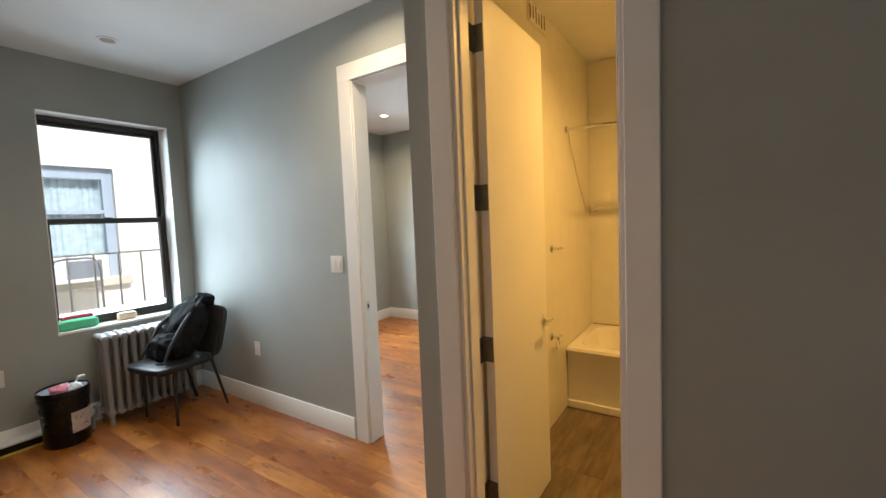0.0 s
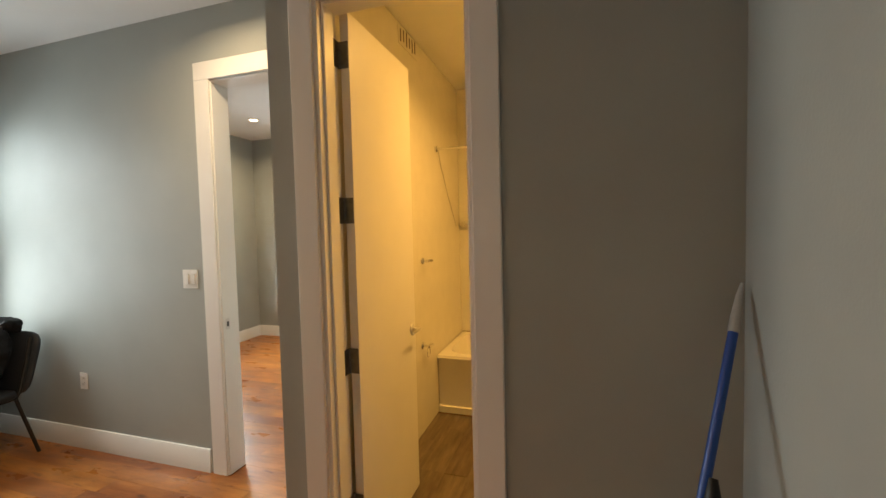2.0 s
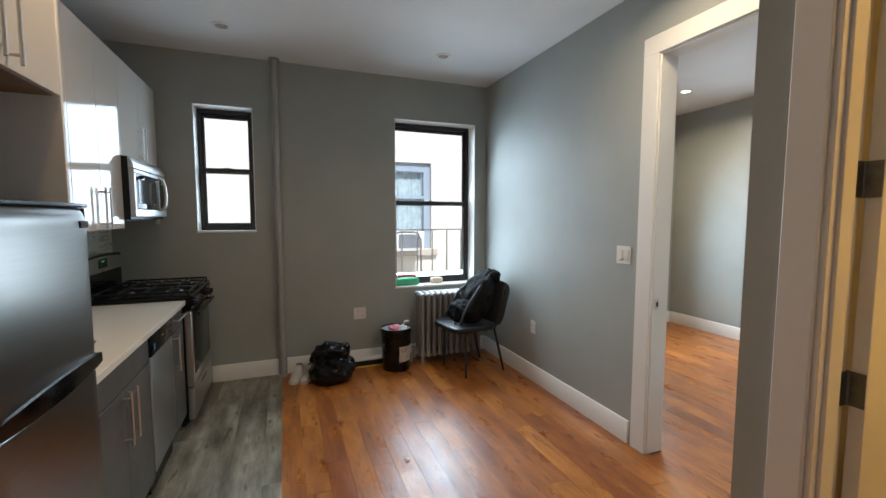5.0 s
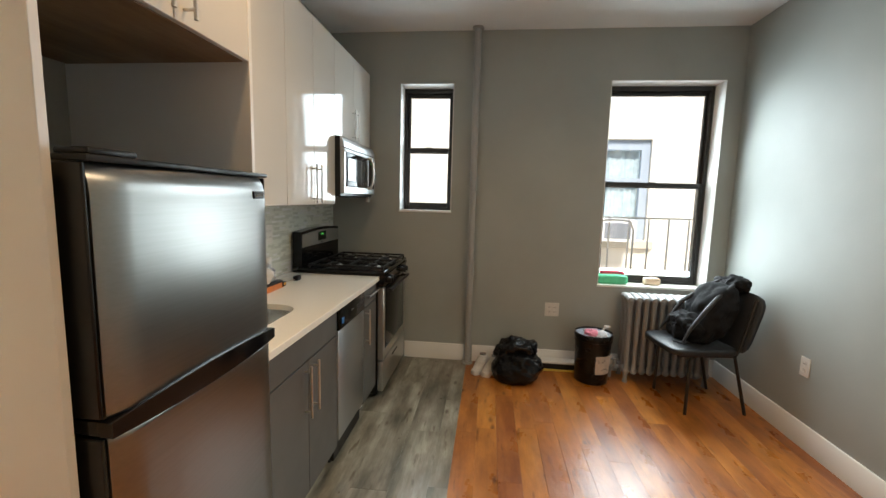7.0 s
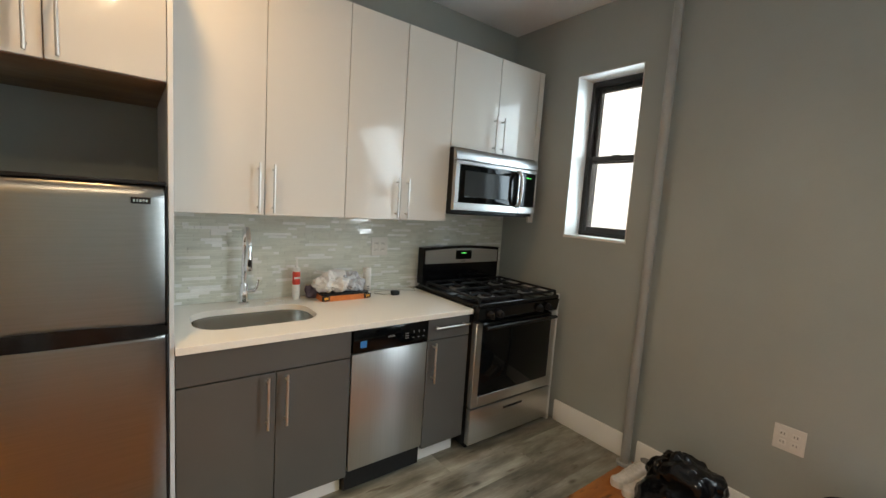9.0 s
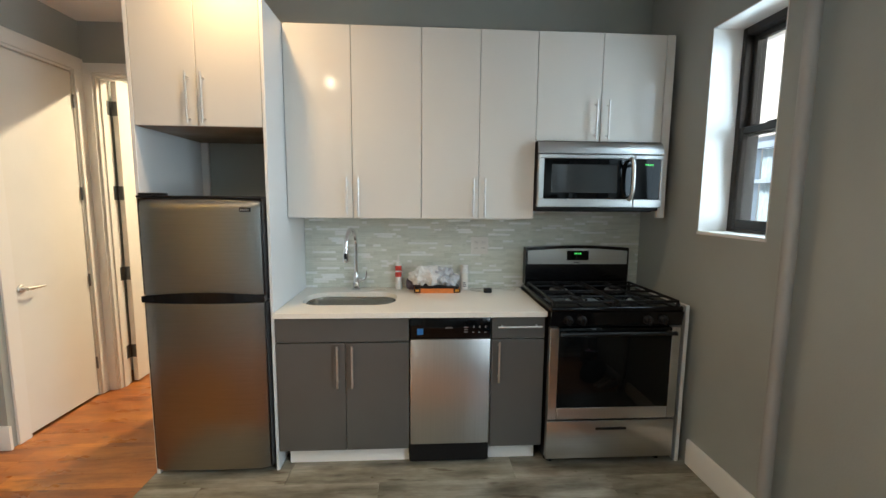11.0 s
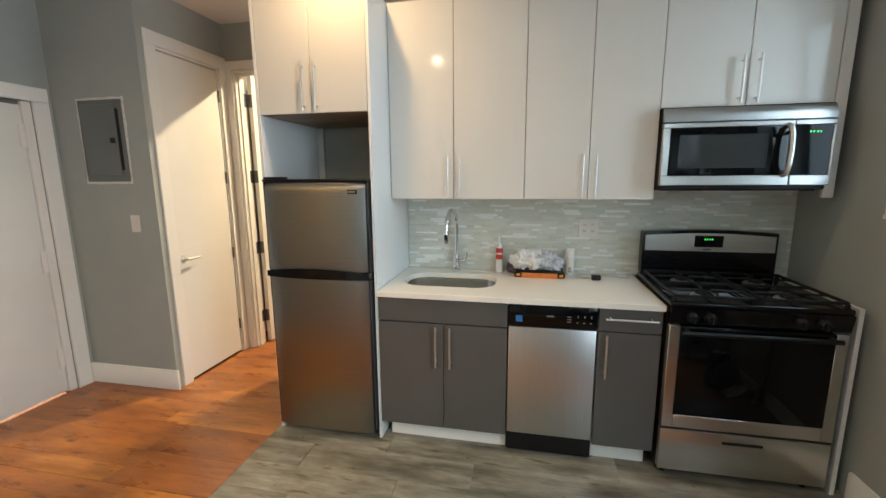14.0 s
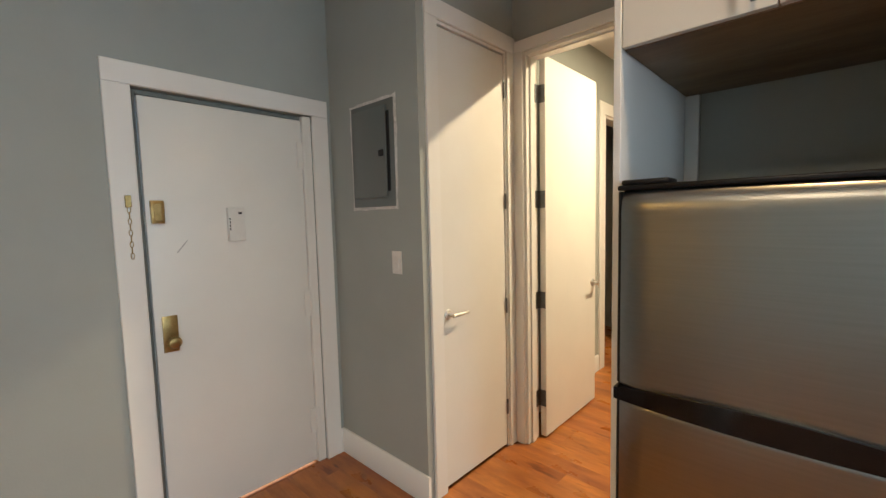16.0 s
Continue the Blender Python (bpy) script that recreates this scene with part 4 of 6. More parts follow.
for x0, x1 in ((-3.530, -3.200), (-3.172, -2.842)):
    b = B()
    zt = 0.952
    for p, q in (((x0, -0.255), (x1, -0.255)), ((x0, -0.785), (x1, -0.785)), ((x0, -0.255), (x0, -0.785)), ((x1, -0.255), (x1, -0.785)), ((x0, -0.515), (x1, -0.515))):
        box(b, min(p[0], q[0]) - 0.005, max(p[0], q[0]) + 0.005, min(p[1], q[1]) - 0.005, max(p[1], q[1]) + 0.005, zt - 0.014, zt, 0.002, 1)
    cx = (x0 + x1) / 2
    for cy in (-0.37, -0.66):
        for a in range(4):
            dx, dy = math.cos(a * math.pi / 2 + 0.0), math.sin(a * math.pi / 2 + 0.0)
            tube(b, [(cx + dx * 0.028, cy + dy * 0.028, zt - 0.002), (cx + dx * (0.165 if dy == 0 or abs(dx) > 0.5 else 0.125), cy + dy * 0.125, zt - 0.006)], 0.006, 6)
    for x in (x0, x1):
        for y in (-0.255, -0.785):
            box(b, x - 0.007, x + 0.007, y - 0.007, y + 0.007, 0.9222, zt - 0.012)
    part("grate", b, IRON, rg, "black cast-iron grate")
for x in (RX0 + 0.05, RX1 - 0.05):
    for y in (-0.32, -0.84):
        b = B()
        tube(b, [(x, y, 0.0), (x, y, 0.032)], 0.015, 10)
        part("foot", b, BLACKP, rg)
b = B()
box(b, -3.612, -3.592, YK + 0.002, -0.275, 0.0, 0.915, 0.001, 1)
whole("end_panel", b, WHITEP, "white laminate end panel beside the range", "side panel")

# ---- microwave ----
MX0, MX1, MY = -3.550, -2.808, -0.545
mw = thing("microwave", (-3.18, -0.74, 1.43), "stainless over-the-range microwave with green clock", "microwave")
b = B()
box(b, MX0, MX1, YK + 0.02, MY + 0.002, 1.428, 1.829, 0.004, 1)
part("body", b, BLACKP, mw)
b = B()
prism(b, [(MY, 1.757), (MY + 0.030, 1.757), (MY + 0.028, 1.785), (MY + 0.012, 1.815), (MY, 1.827)], "x", MX0 + 0.001, MX1 - 0.001)
part("vent_band", b, STEELH, mw, "curved stainless vent band")
b = B()
for x0, x1, z0, z1 in ((-3.378, MX1 - 0.001, 1.448, 1.496), (-3.378, MX1 - 0.001, 1.728, 1.752), (-2.842, MX1 - 0.001, 1.496, 1.728), (-3.378, -3.366, 1.496, 1.728)):
    box(b, x0, x1, MY, MY + 0.030, z0, z1, 0.003, 1)
md = part("door", b, STEELH, mw)
b = B()
box(b, -3.368, -2.840, MY, MY + 0.0285, 1.492, 1.732, 0.010, 3)
dg = part("door_glass", b, BLACKG, md, "dark microwave door glass")
b = B()
box(b, -3.275, -2.885, MY + 0.0282, MY + 0.0292, 1.532, 1.695, 0.004, 1)
part("viewing_screen", b, DARKG, dg)
b = B()
for x0, x1, z0, z1 in ((MX0 + 0.001, -3.381, 1.448, 1.496), (MX0 + 0.001, -3.381, 1.728, 1.752), (MX0 + 0.001, MX0 + 0.014, 1.496, 1.728)):
    box(b, x0, x1, MY, MY + 0.030, z0, z1, 0.003, 1)
part("control_surround", b, STEELH, mw)
b = B()
box(b, MX0 + 0.012, -3.381, MY, MY + 0.0285, 1.494, 1.730, 0.004, 1)
cpm = part("control_panel", b, BLACKG, mw)
b = B()
for i, x in enumerate((-3.445, -3.458, -3.474, -3.487)):
    box(b, x - 0.0024, x + 0.0024, MY + 0.0284, MY + 0.0294, 1.692, 1.701)
part("clock_digits", b, LED, cpm, "green clock bars")
b = B()
hx = -3.352
pts = [(hx, MY + 0.026, 1.494), (hx, MY + 0.055, 1.502), (hx, MY + 0.070, 1.54), (hx, MY + 0.075, 1.612), (hx, MY + 0.070, 1.685), (hx, MY + 0.055, 1.722), (hx, MY + 0.026, 1.730)]
tube(b, pts, 0.0115, 12)
part("handle", b, SATIN, md, "curved steel handle")
b = B()
box(b, MX0 + 0.02, MX1 - 0.02, YK + 0.08, MY - 0.03, 1.420, 1.429, 0.003, 1)
part("grease_filter", b, BLACKP, mw)


# ---- heating pipe and radiator ----
b = B()
tube(b, [(XW + 0.064, 0.318, 0.0), (XW + 0.064, 0.318, H)], 0.0255, 20)
hp = thing("heating_pipe", (XW + 0.064, 0.318, 0), "painted steel riser pipe from floor to ceiling", "pipe")
part("pipe", b, PIPEP, hp)
for z0, z1 in ((0.0005, 0.014), (H - 0.014, H - 0.0005)):
    b = B()
    lathe(b, [(0.047, z0), (0.045, z1)], XW + 0.064, 0.318, 24)
    part("collar", b, PIPEP, hp)

rad = thing("radiator", (-3.50, 1.88, 0), "grey painted cast-iron column radiator under the window", "radiator")
NSEC = 11
for i in range(NSEC):
    y = 1.60 + i * 0.0605
    b = B()
    for x in (-3.585, -3.505, -3.425):
        pts = [(x, y, z) for z in (0.10, 0.14, 0.40, 0.62, 0.66)]
        tube(b, pts, [0.024, 0.019, 0.0185, 0.019, 0.024], 10)
    for z, r in ((0.675, 0.026), (0.095, 0.026)):
        tube(b, [(-3.612, y, z), (-3.600, y, z), (-3.505, y, z + (0.012 if z > 0.4 else 0)), (-3.410, y, z), (-3.398, y, z)], [0.012, r, r, r, 0.012], 10)
    if i in (0, NSEC - 1):
        for x in (-3.585, -3.425):
            tube(b, [(x, y, 0.10), (x, y, 0.03), (x, y, 0.0)], [0.022, 0.015, 0.022], 10)
    else:
        tube(b, [(-3.505, y - 0.0302, 0.095), (-3.505, y + 0.0302, 0.095)], 0.02, 10)
    tube(b, [(-3.505, y - 0.0302, 0.672), (-3.505, y + 0.0302, 0.672)], 0.02, 10)
    part("section", b, RADP, rad)
b = B()
tube(b, [(-3.505, 1.570, 0.095), (-3.505, 1.52, 0.095), (-3.505, 1.505, 0.08), (-3.505, 1.50, 0.0)], 0.015, 12)
tube(b, [(-3.505, 1.535, 0.075), (-3.505, 1.535, 0.15)], [0.02, 0.012], 12)
lathe(b, [(0.006, 0.148), (0.026, 0.152), (0.026, 0.164), (0.010, 0.170)], -3.505, 1.535, 14)
part("valve", b, RADP, rad, "painted radiator valve")

# ---- chair and backpack ----
FABRIC = plain("black_chair_vinyl", (0.018, 0.020, 0.024), 0.45, 0, 0.2, 120, 0.2, spec=0.45)
NYLON = plain("black_backpack_nylon", (0.009, 0.009, 0.010), 0.8, 0, 0.3, 220, 0.4, spec=0.15)
LEGM = plain("dull_bronze_tube", (0.028, 0.024, 0.02), 0.45, 0.4, 0.1, 40, 0.0)
STRAPM = plain("dark_grey_webbing", (0.013, 0.014, 0.017), 0.6, 0, 0.2, 200, 0.3)


def cushion(bm, x0, x1, y0, y1, z0, z1, r, puff):
    """A padded slab: soft edges, the middle swollen."""
    box(bm, x0, x1, y0, y1, z0, z1)
    bmesh.ops.subdivide_edges(bm, edges=list(bm.edges), cuts=7, use_grid_fill=True)
    cx, cy, cz = (x0 + x1) / 2, (y0 + y1) / 2, (z0 + z1) / 2
    hx, hy, hz = (x1 - x0) / 2, (y1 - y0) / 2, (z1 - z0) / 2
    for v in bm.verts:
        u = Vector(((v.co.x - cx) / hx, (v.co.y - cy) / hy, (v.co.z - cz) / hz))
        k = (abs(u.x) ** 6 + abs(u.y) ** 6 + abs(u.z) ** 6) ** (1 / 6)
        k = max(k, 1e-6)
        s = max(abs(u.x), abs(u.y), abs(u.z)) / k
        v.co = Vector((cx + hx * u.x * s, cy + hy * u.y * s, cz + hz * u.z * s * (1 + puff * (1 - u.x ** 2) * (1 - u.y ** 2))))


chair = thing("chair", (0, 0, 0), "black padded stacking chair beside the radiator", "chair")
b = B()
cushion(b, -0.225, 0.225, -0.22, 0.25, 0.415, 0.470, 0.02, 0.25)
part("seat", b, FABRIC, chair, "worn black padded seat")
b = B()
cushion(b, -0.205, 0.205, -0.215, 0.215, -0.018, 0.018, 0.02, 0.4)
bend = Matrix.Translation((0, -0.262, 0.635)) @ Matrix.Rotation(radians(106), 4, "X")
for v in b.verts:
    v.co.z += 0.05 * (v.co.x / 0.2) ** 2
bmesh.ops.transform(b, matrix=bend, verts=b.verts)
part("backrest", b, FABRIC, chair, "curved black backrest")
for s in (-1, 1):
    b = B()
    tube(b, [(s * 0.185, 0.06, 0.42), (s * 0.188, 0.10, 0.405), (s * 0.192, 0.115, 0.38), (s * 0.198, 0.12, 0.0)], 0.011, 10)
    part("leg", b, LEGM, chair)
    b = B()
    tube(b, [(s * 0.175, -0.312, 0.80), (s * 0.18, -0.27, 0.62), (s * 0.185, -0.225, 0.46), (s * 0.188, -0.195, 0.415), (s * 0.190, -0.205, 0.37), (s * 0.20, -0.30, 0.0)], 0.011, 10)
    part("leg", b, LEGM, chair)
    b = B()
    tube(b, [(s * 0.195, -0.19, 0.418), (s * 0.195, 0.20, 0.418)], 0.010, 8)
    part("seat_rail", b, BLACKP, chair)
CH = pose(-3.156, 1.94, 0, 0, 0, 188)
chair.matrix_basis = CH

pack = thing("backpack", (0, 0, 0), "black nylon backpack leaning on the chair back", "backpack")


def lumpy(bm, c, size, amp, freq, sub=4, flat=None, seed=0.0, power=2.6):
    """A soft sack: a rounded block with folds."""
    bmesh.ops.create_icosphere(bm, subdivisions=sub, radius=1.0)
    for v in bm.verts:
        d = v.co.normalized()
        k = (abs(d.x) ** power + abs(d.y) ** power + abs(d.z) ** power) ** (-1 / power)
        p = Vector((d.x * k * size[0], d.y * k * size[1], d.z * k * size[2]))
        q = p * freq + Vector((seed, seed * 1.7, -seed))
        f = noise.fractal(q, 0.8, 2.1, 4) + 0.6 * (0.5 - abs(noise.noise(q * 1.9)))
        p += d * amp * f
        p += Vector(c)
        if flat is not None and p.z < flat:
            p.z = flat + 0.02 * (p.z - flat)
        v.co = p


b = B()
lumpy(b, (0.0, -0.06, 0.665), (0.175, 0.095, 0.21), 0.032, 6.0, 5, None, 3.0)
for v in b.verts:
    v.co.y -= 0.42 * (v.co.z - 0.56)
    v.co.z = max(v.co.z, 0.474)
part("main_bag", b, NYLON, pack)
b = B()
lumpy(b, (0.01, 0.03, 0.56), (0.15, 0.085, 0.105), 0.03, 8.0, 5, 0.474, 8.0)
part("front_pocket", b, NYLON, pack)
b = B()
lumpy(b, (0.02, -0.275, 0.868), (0.115, 0.07, 0.06), 0.035, 10.0, 5, None, 14.0)
part("top_flap", b, NYLON, pack)
for s, o in ((-1, 0.0), (1, 0.03)):
    b = B()
    pts = [(s * 0.075, -0.235, 0.90), (s * 0.11, -0.09, 0.80), (s * 0.125, 0.01, 0.69 + o), (s * 0.135, 0.105, 0.57), (s * 0.15, 0.15, 0.495)]
    tube(b, pts, [0.013, 0.016, 0.016, 0.012, 0.008], 8)
    part("shoulder_strap", b, STRAPM, pack, "grey webbing shoulder strap")
b = B()
tube(b, [(-0.11, 0.09, 0.49), (-0.13, 0.14, 0.482), (-0.08, 0.17, 0.482), (-0.03, 0.15, 0.483)], 0.006, 6)
part("loose_strap", b, STRAPM, pack)
pack.matrix_basis = CH

# ---- bucket ----
bx, by = -3.43, 1.335
bk = thing("paint_bucket", (bx, by, 0), "black plastic bucket with a paper label, full of tools", "bucket")
b = B()
lathe(b, [(0.128, 0.0), (0.131, 0.004), (0.143, 0.36), (0.150, 0.362), (0.150, 0.372), (0.144, 0.374), (0.145, 0.395), (0.152, 0.397), (0.152, 0.408), (0.147, 0.432),
          (0.140, 0.430), (0.136, 0.33), (0.02, 0.32)], bx, by, 40)
part("body", b, plain("black_bucket_plastic", (0.007, 0.007, 0.008), 0.28, 0, 0.2, 30, 0.05, spec=0.3), bk)
b = B()
vs = []
for z in (0.10, 0.26):
    r = 0.1325 + (z / 0.36) * 0.0125
    vs.append([b.verts.new((bx + (r + 0.0015) * math.cos(a), by + (r + 0.0015) * math.sin(a), z)) for a in [radians(-2 + 5 * k) for k in range(13)]])
for k in range(12):
    b.faces.new((vs[0][k], vs[0][k + 1], vs[1][k + 1], vs[1][k]))
lab = part("paper_label", b, plain("soiled_paper_label", (0.55, 0.49, 0.45), 0.8, 0, 0.15, 20, 0.1), bk, "soiled pale paper label")
b = B()
for k, (a0, a1, z) in enumerate(((20, 44, 0.135), (26, 40, 0.145), (6, 30, 0.22), (6, 24, 0.205))):
    r = 0.1325 + (z / 0.36) * 0.0125 + 0.003
    p0, p1 = radians(a0), radians(a1)
    q = [b.verts.new((bx + r * math.cos(a), by + r * math.sin(a), zz)) for a, zz in ((p0, z), (p1, z), (p1, z + 0.006), (p0, z + 0.006))]
    b.faces.new(q)
tagged(part("label_print", b, BLACKP, lab), kind="stuff")
b = B()
lathe(b, [(0.02, 0.412), (0.1405, 0.412), (0.1405, 0.418), (0.02, 0.421)], bx, by, 32)
part("plastic_liner", b, plain("pale_blue_plastic_film", (0.40, 0.45, 0.52), 0.18, 0, 0.25, 25, 0.4), bk, "pale blue plastic film under the rim")
b = B()
for i in range(8):
    a = i * 0.8
    box(b, bx + 0.06 * math.cos(a) - 0.03, bx + 0.06 * math.cos(a) + 0.03, by + 0.06 * math.sin(a) - 0.025, by + 0.06 * math.sin(a) + 0.025, 0.34, 0.426 + 0.006 * (i % 3), 0.012, 2)
part("grey_rags", b, plain("grey_rag", (0.42, 0.44, 0.48), 0.9, 0, 0.4, 30, 0.4), bk)
for (cx, cy), col, nm in (((0.03, -0.03), (0.62, 0.20, 0.26), "pink_rag"), ((0.05, 0.045), (0.70, 0.70, 0.72), "white_rag"), ((-0.02, 0.01), (0.5, 0.32, 0.36), "pink_rag")):
    b = B()
    lumpy(b, (bx + cx, by + cy, 0.426), (0.05, 0.04, 0.022), 0.02, 18, 3, None, cx * 90)
    part(nm, b, plain(nm, col, 0.9, 0, 0.2, 40, 0.3), bk)
b = B()
tube(b, [(bx - 0.04, by + 0.05, 0.36), (bx - 0.03, by + 0.085, 0.45), (bx - 0.025, by + 0.10, 0.475)], [0.007, 0.008, 0.007], 8)
box(b, bx - 0.033, bx - 0.012, by + 0.085, by + 0.135, 0.468, 0.487, 0.005, 1)
part("brush_handle", b, PLATE, bk, "white plastic brush handle")
b = B()
tube(b, [(bx + 0.10 * math.cos(a), by + 0.152 * math.sin(a) , 0.40 + 0.02 * math.cos(a)) for a in [math.pi * k / 12 - math.pi / 2 for k in range(13)]], 0.003, 6)
part("bail", b, HINGE, bk)
bk.scale = (0.98, 0.98, 0.92)

# ---- bag, shoes, spirit level ----
BAGP = plain("black_bin_bag", (0.006, 0.006, 0.007), 0.2, 0, 0.2, 20, 0.0, spec=0.3)
b = B()
lumpy(b, (-3.34, 0.725, 0.10), (0.165, 0.195, 0.13), 0.03, 6.0, 5, 0.0, 21.0, 2.2)
tb = thing("rubbish_bag", (-3.35, 0.735, 0), "crumpled shiny black rubbish bag on the floor", "bag")
part("full_bag", b, BAGP, tb)
b = B()
lumpy(b, (-3.40, 0.715, 0.215), (0.125, 0.165, 0.105), 0.035, 8.0, 5, None, 33.0, 2.2)
part("gathered_top", b, BAGP, tb)

SHOEW = plain("white_shoe_leather", (0.66, 0.62, 0.57), 0.6, 0, 0.12, 50, 0.3)
SOLE = plain("white_rubber_sole", (0.70, 0.66, 0.60), 0.6, 0, 0.1, 40, 0.1)


def shoe():
    s = thing("shoe", (0, 0, 0), "worn white sneaker on the floor", "shoe", "pair of sneakers")
    plan = []
    for k in range(25):
        t = k / 24
        w = 0.034 + 0.013 * math.sin(math.pi * min(1, t * 1.15)) if t < 0.85 else 0.042 * math.sqrt(max(0, 1 - ((t - 0.85) / 0.15) ** 2))
        plan.append((0.29 * t - 0.145, max(w, 0.004)))
    b = B()
    prism(b, [(x, w) for x, w in plan] + [(x, -w) for x, w in plan[::-1]], "z", 0.0, 0.026)
    part("sole", b, SOLE, s)
    b = B()
    rows = []
    for x, w in plan:
        t = (x + 0.145) / 0.29
        h = 0.105 - 0.01 * t if t < 0.35 else 0.105 - 0.055 * min(1, (t - 0.35) / 0.4) - 0.012 * max(0, (t - 0.75) / 0.25)
        row = []
        for j in range(9):
            a = math.pi * j / 8
            row.append(b.verts.new((x, -0.94 * w * math.cos(a), 0.026 + (h - 0.026) * math.sin(a) ** 0.6 + 0.002 * noise.noise((x * 40, a * 3, 1.0)))))
        rows.append(row)
    for p, q in zip(rows, rows[1:]):
        for j in range(8):
            b.faces.new((p[j], p[j + 1], q[j + 1], q[j]))
    b.faces.new(rows[0])
    b.faces.new(rows[-1])
    part("upper", b, SHOEW, s)
    b = B()
    lathe(b, [(0.024, 0.098), (0.03, 0.108), (0.02, 0.11)], -0.085, 0, 16)
    part("collar", b, plain("grey_lining", (0.2, 0.19, 0.18), 0.9), s)
    b = B()
    for i in range(5):
        x = -0.02 + 0.02 * i
        z = 0.100 - 0.0072 * i
        tube(b, [(x, -0.024, z - 0.010), (x + 0.003, 0, z + 0.001), (x + 0.006, 0.024, z - 0.010)], 0.003, 6)
    part("laces", b, SOLE, s)
    return s


s1 = shoe()
s1.matrix_basis = pose(-3.475, 0.432, 0, 0, 0, -16)
copy_thing(s1, pose(-3.445, 0.525, 0, 0, 0, -22))

lv = thing("tool_tray", (-3.58, 1.07, 0), "black and yellow long tool tray against the baseboard", "tool tray")
b = B()
box(b, -3.63, -3.545, 0.90, 1.28, 0.002, 0.07, 0.004, 1)
part("tray", b, BLACKP, lv)
YEL = plain("yellow_plastic", (0.70, 0.52, 0.10), 0.5, 0, 0.15, 40, 0.05)
for z in (0.0, 0.066):
    b = B()
    box(b, -3.635, -3.532, 0.90, 1.285, z, z + 0.015, 0.002, 1)
    part("edge_strip", b, YEL if z == 0 else PLATE, lv)


# ---- plates and switches ----
def face_plate(name, at, n, w, h, kind, label):
    """A plate on a wall: n is the wall's outward axis as (axis, sign)."""
    ax, s = n
    x, y, z = at
    t = thing(name, at, label, "outlet" if "outlet" in name else "light switch")

    def blk(u0, u1, z0, z1, d0, d1, mat, nm, r=0.002):
        b_ = B()
        if ax == "y":
            box(b_, x + u0, x + u1, y + s * d0, y + s * d1, z + z0, z + z1, r, 1)
        else:
            box(b_, x + s * d0, x + s * d1, y + u0, y + u1, z + z0, z + z1, r, 1)
        part(nm, b_, mat, t)

    blk(-w / 2, w / 2, -h / 2, h / 2, 0.0002, 0.006, PLATE, "cover_plate")
    if kind == "rocker":
        blk(-0.017, 0.017, -0.033, 0.033, 0.0055, 0.010, PLATE, "rocker", 0.003)
    elif kind == "rocker2":
        for u in (-0.024, 0.024):
            blk(u - 0.017, u + 0.017, -0.033, 0.033, 0.0055, 0.010, PLATE, "rocker", 0.003)
    else:
        us = (0.0,) if kind == "single" else (-0.024, 0.024)
        for u in us:
            for zz in (-0.02, 0.02):
                blk(u - 0.015, u + 0.015, zz - 0.013, zz + 0.013, 0.0055, 0.0085, PLATE, "socket", 0.004)
                for q in (-0.006, 0.006):
                    blk(u + q - 0.0012, u + q + 0.0012, zz - 0.003, zz + 0.006, 0.0083, 0.0090, BLACKP, "slot", 0)
    return t


face_plate("light_switch", (0.462, YP, 1.20), ("y", 1), 0.072, 0.116, "rocker", "white rocker light switch beside the closet")
face_plate("light_switch", (-1.692, YN, 1.206), ("y", -1), 0.116, 0.116, "rocker2", "white double rocker switch beside the bedroom doorway")
face_plate("wall_outlet", (-2.703, YN, 0.48), ("y", -1), 0.072, 0.116, "single", "white wall outlet above the baseboard")
face_plate("wall_outlet", (XW, 1.03, 0.505), ("x", 1), 0.118, 0.118, "double", "white double wall outlet above the bucket")
face_plate("wall_outlet", (-2.533, YK + 0.0115, 1.178), ("y", 1), 0.118, 0.118, "double", "white double outlet in the mosaic backsplash")

# ---- electrical panel ----
ep = thing("electrical_panel", (0.63, YP, 1.75), "grey steel breaker panel set in the wall", "electrical panel")
b = B()
n = 40
edge = []
ex0, ex1, ez0, ez1 = 0.437, 0.815, 1.468, 2.030
for k in range(n):
    t = k / n * 4
    s, f = int(t), t - int(t)
    px, pz = ((ex0 + (ex1 - ex0) * f, ez0), (ex1, ez0 + (ez1 - ez0) * f), (ex1 - (ex1 - ex0) * f, ez1), (ex0, ez1 - (ez1 - ez0) * f))[s]
    edge.append((px + 0.010 * noise.noise((px * 31, pz * 31, 4.2)), pz + 0.010 * noise.noise((px * 29, pz * 37, 9.1))))
prism(b, edge, "y", YP + 0.0003, YP + 0.0022)
part("plaster_edge", b, PLASTER, ep, "ragged pale plaster edge")
b = B()
box(b, 0.452, 0.800, YP + 0.001, YP + 0.008, 1.484, 2.014, 0.002, 1)
part("trim_plate", b, PANELG, ep)
b = B()
box(b, 0.505, 0.780, YP + 0.0075, YP + 0.020, 1.530, 1.985, 0.004, 2)
pd = part("panel_door", b, PANELG, ep)
b = B()
box(b, 0.516, 0.556, YP + 0.0195, YP + 0.026, 1.735, 1.770, 0.003, 1)
part("latch", b, BLACKP, pd)
# flat black strip on the trim plate, imitating the shade in the door gap
b = B()
box(b, 0.482, 0.506, YP + 0.0075, YP + 0.0095, 1.56, 1.955)
part("shadow_gap", b, BLACKP, ep)


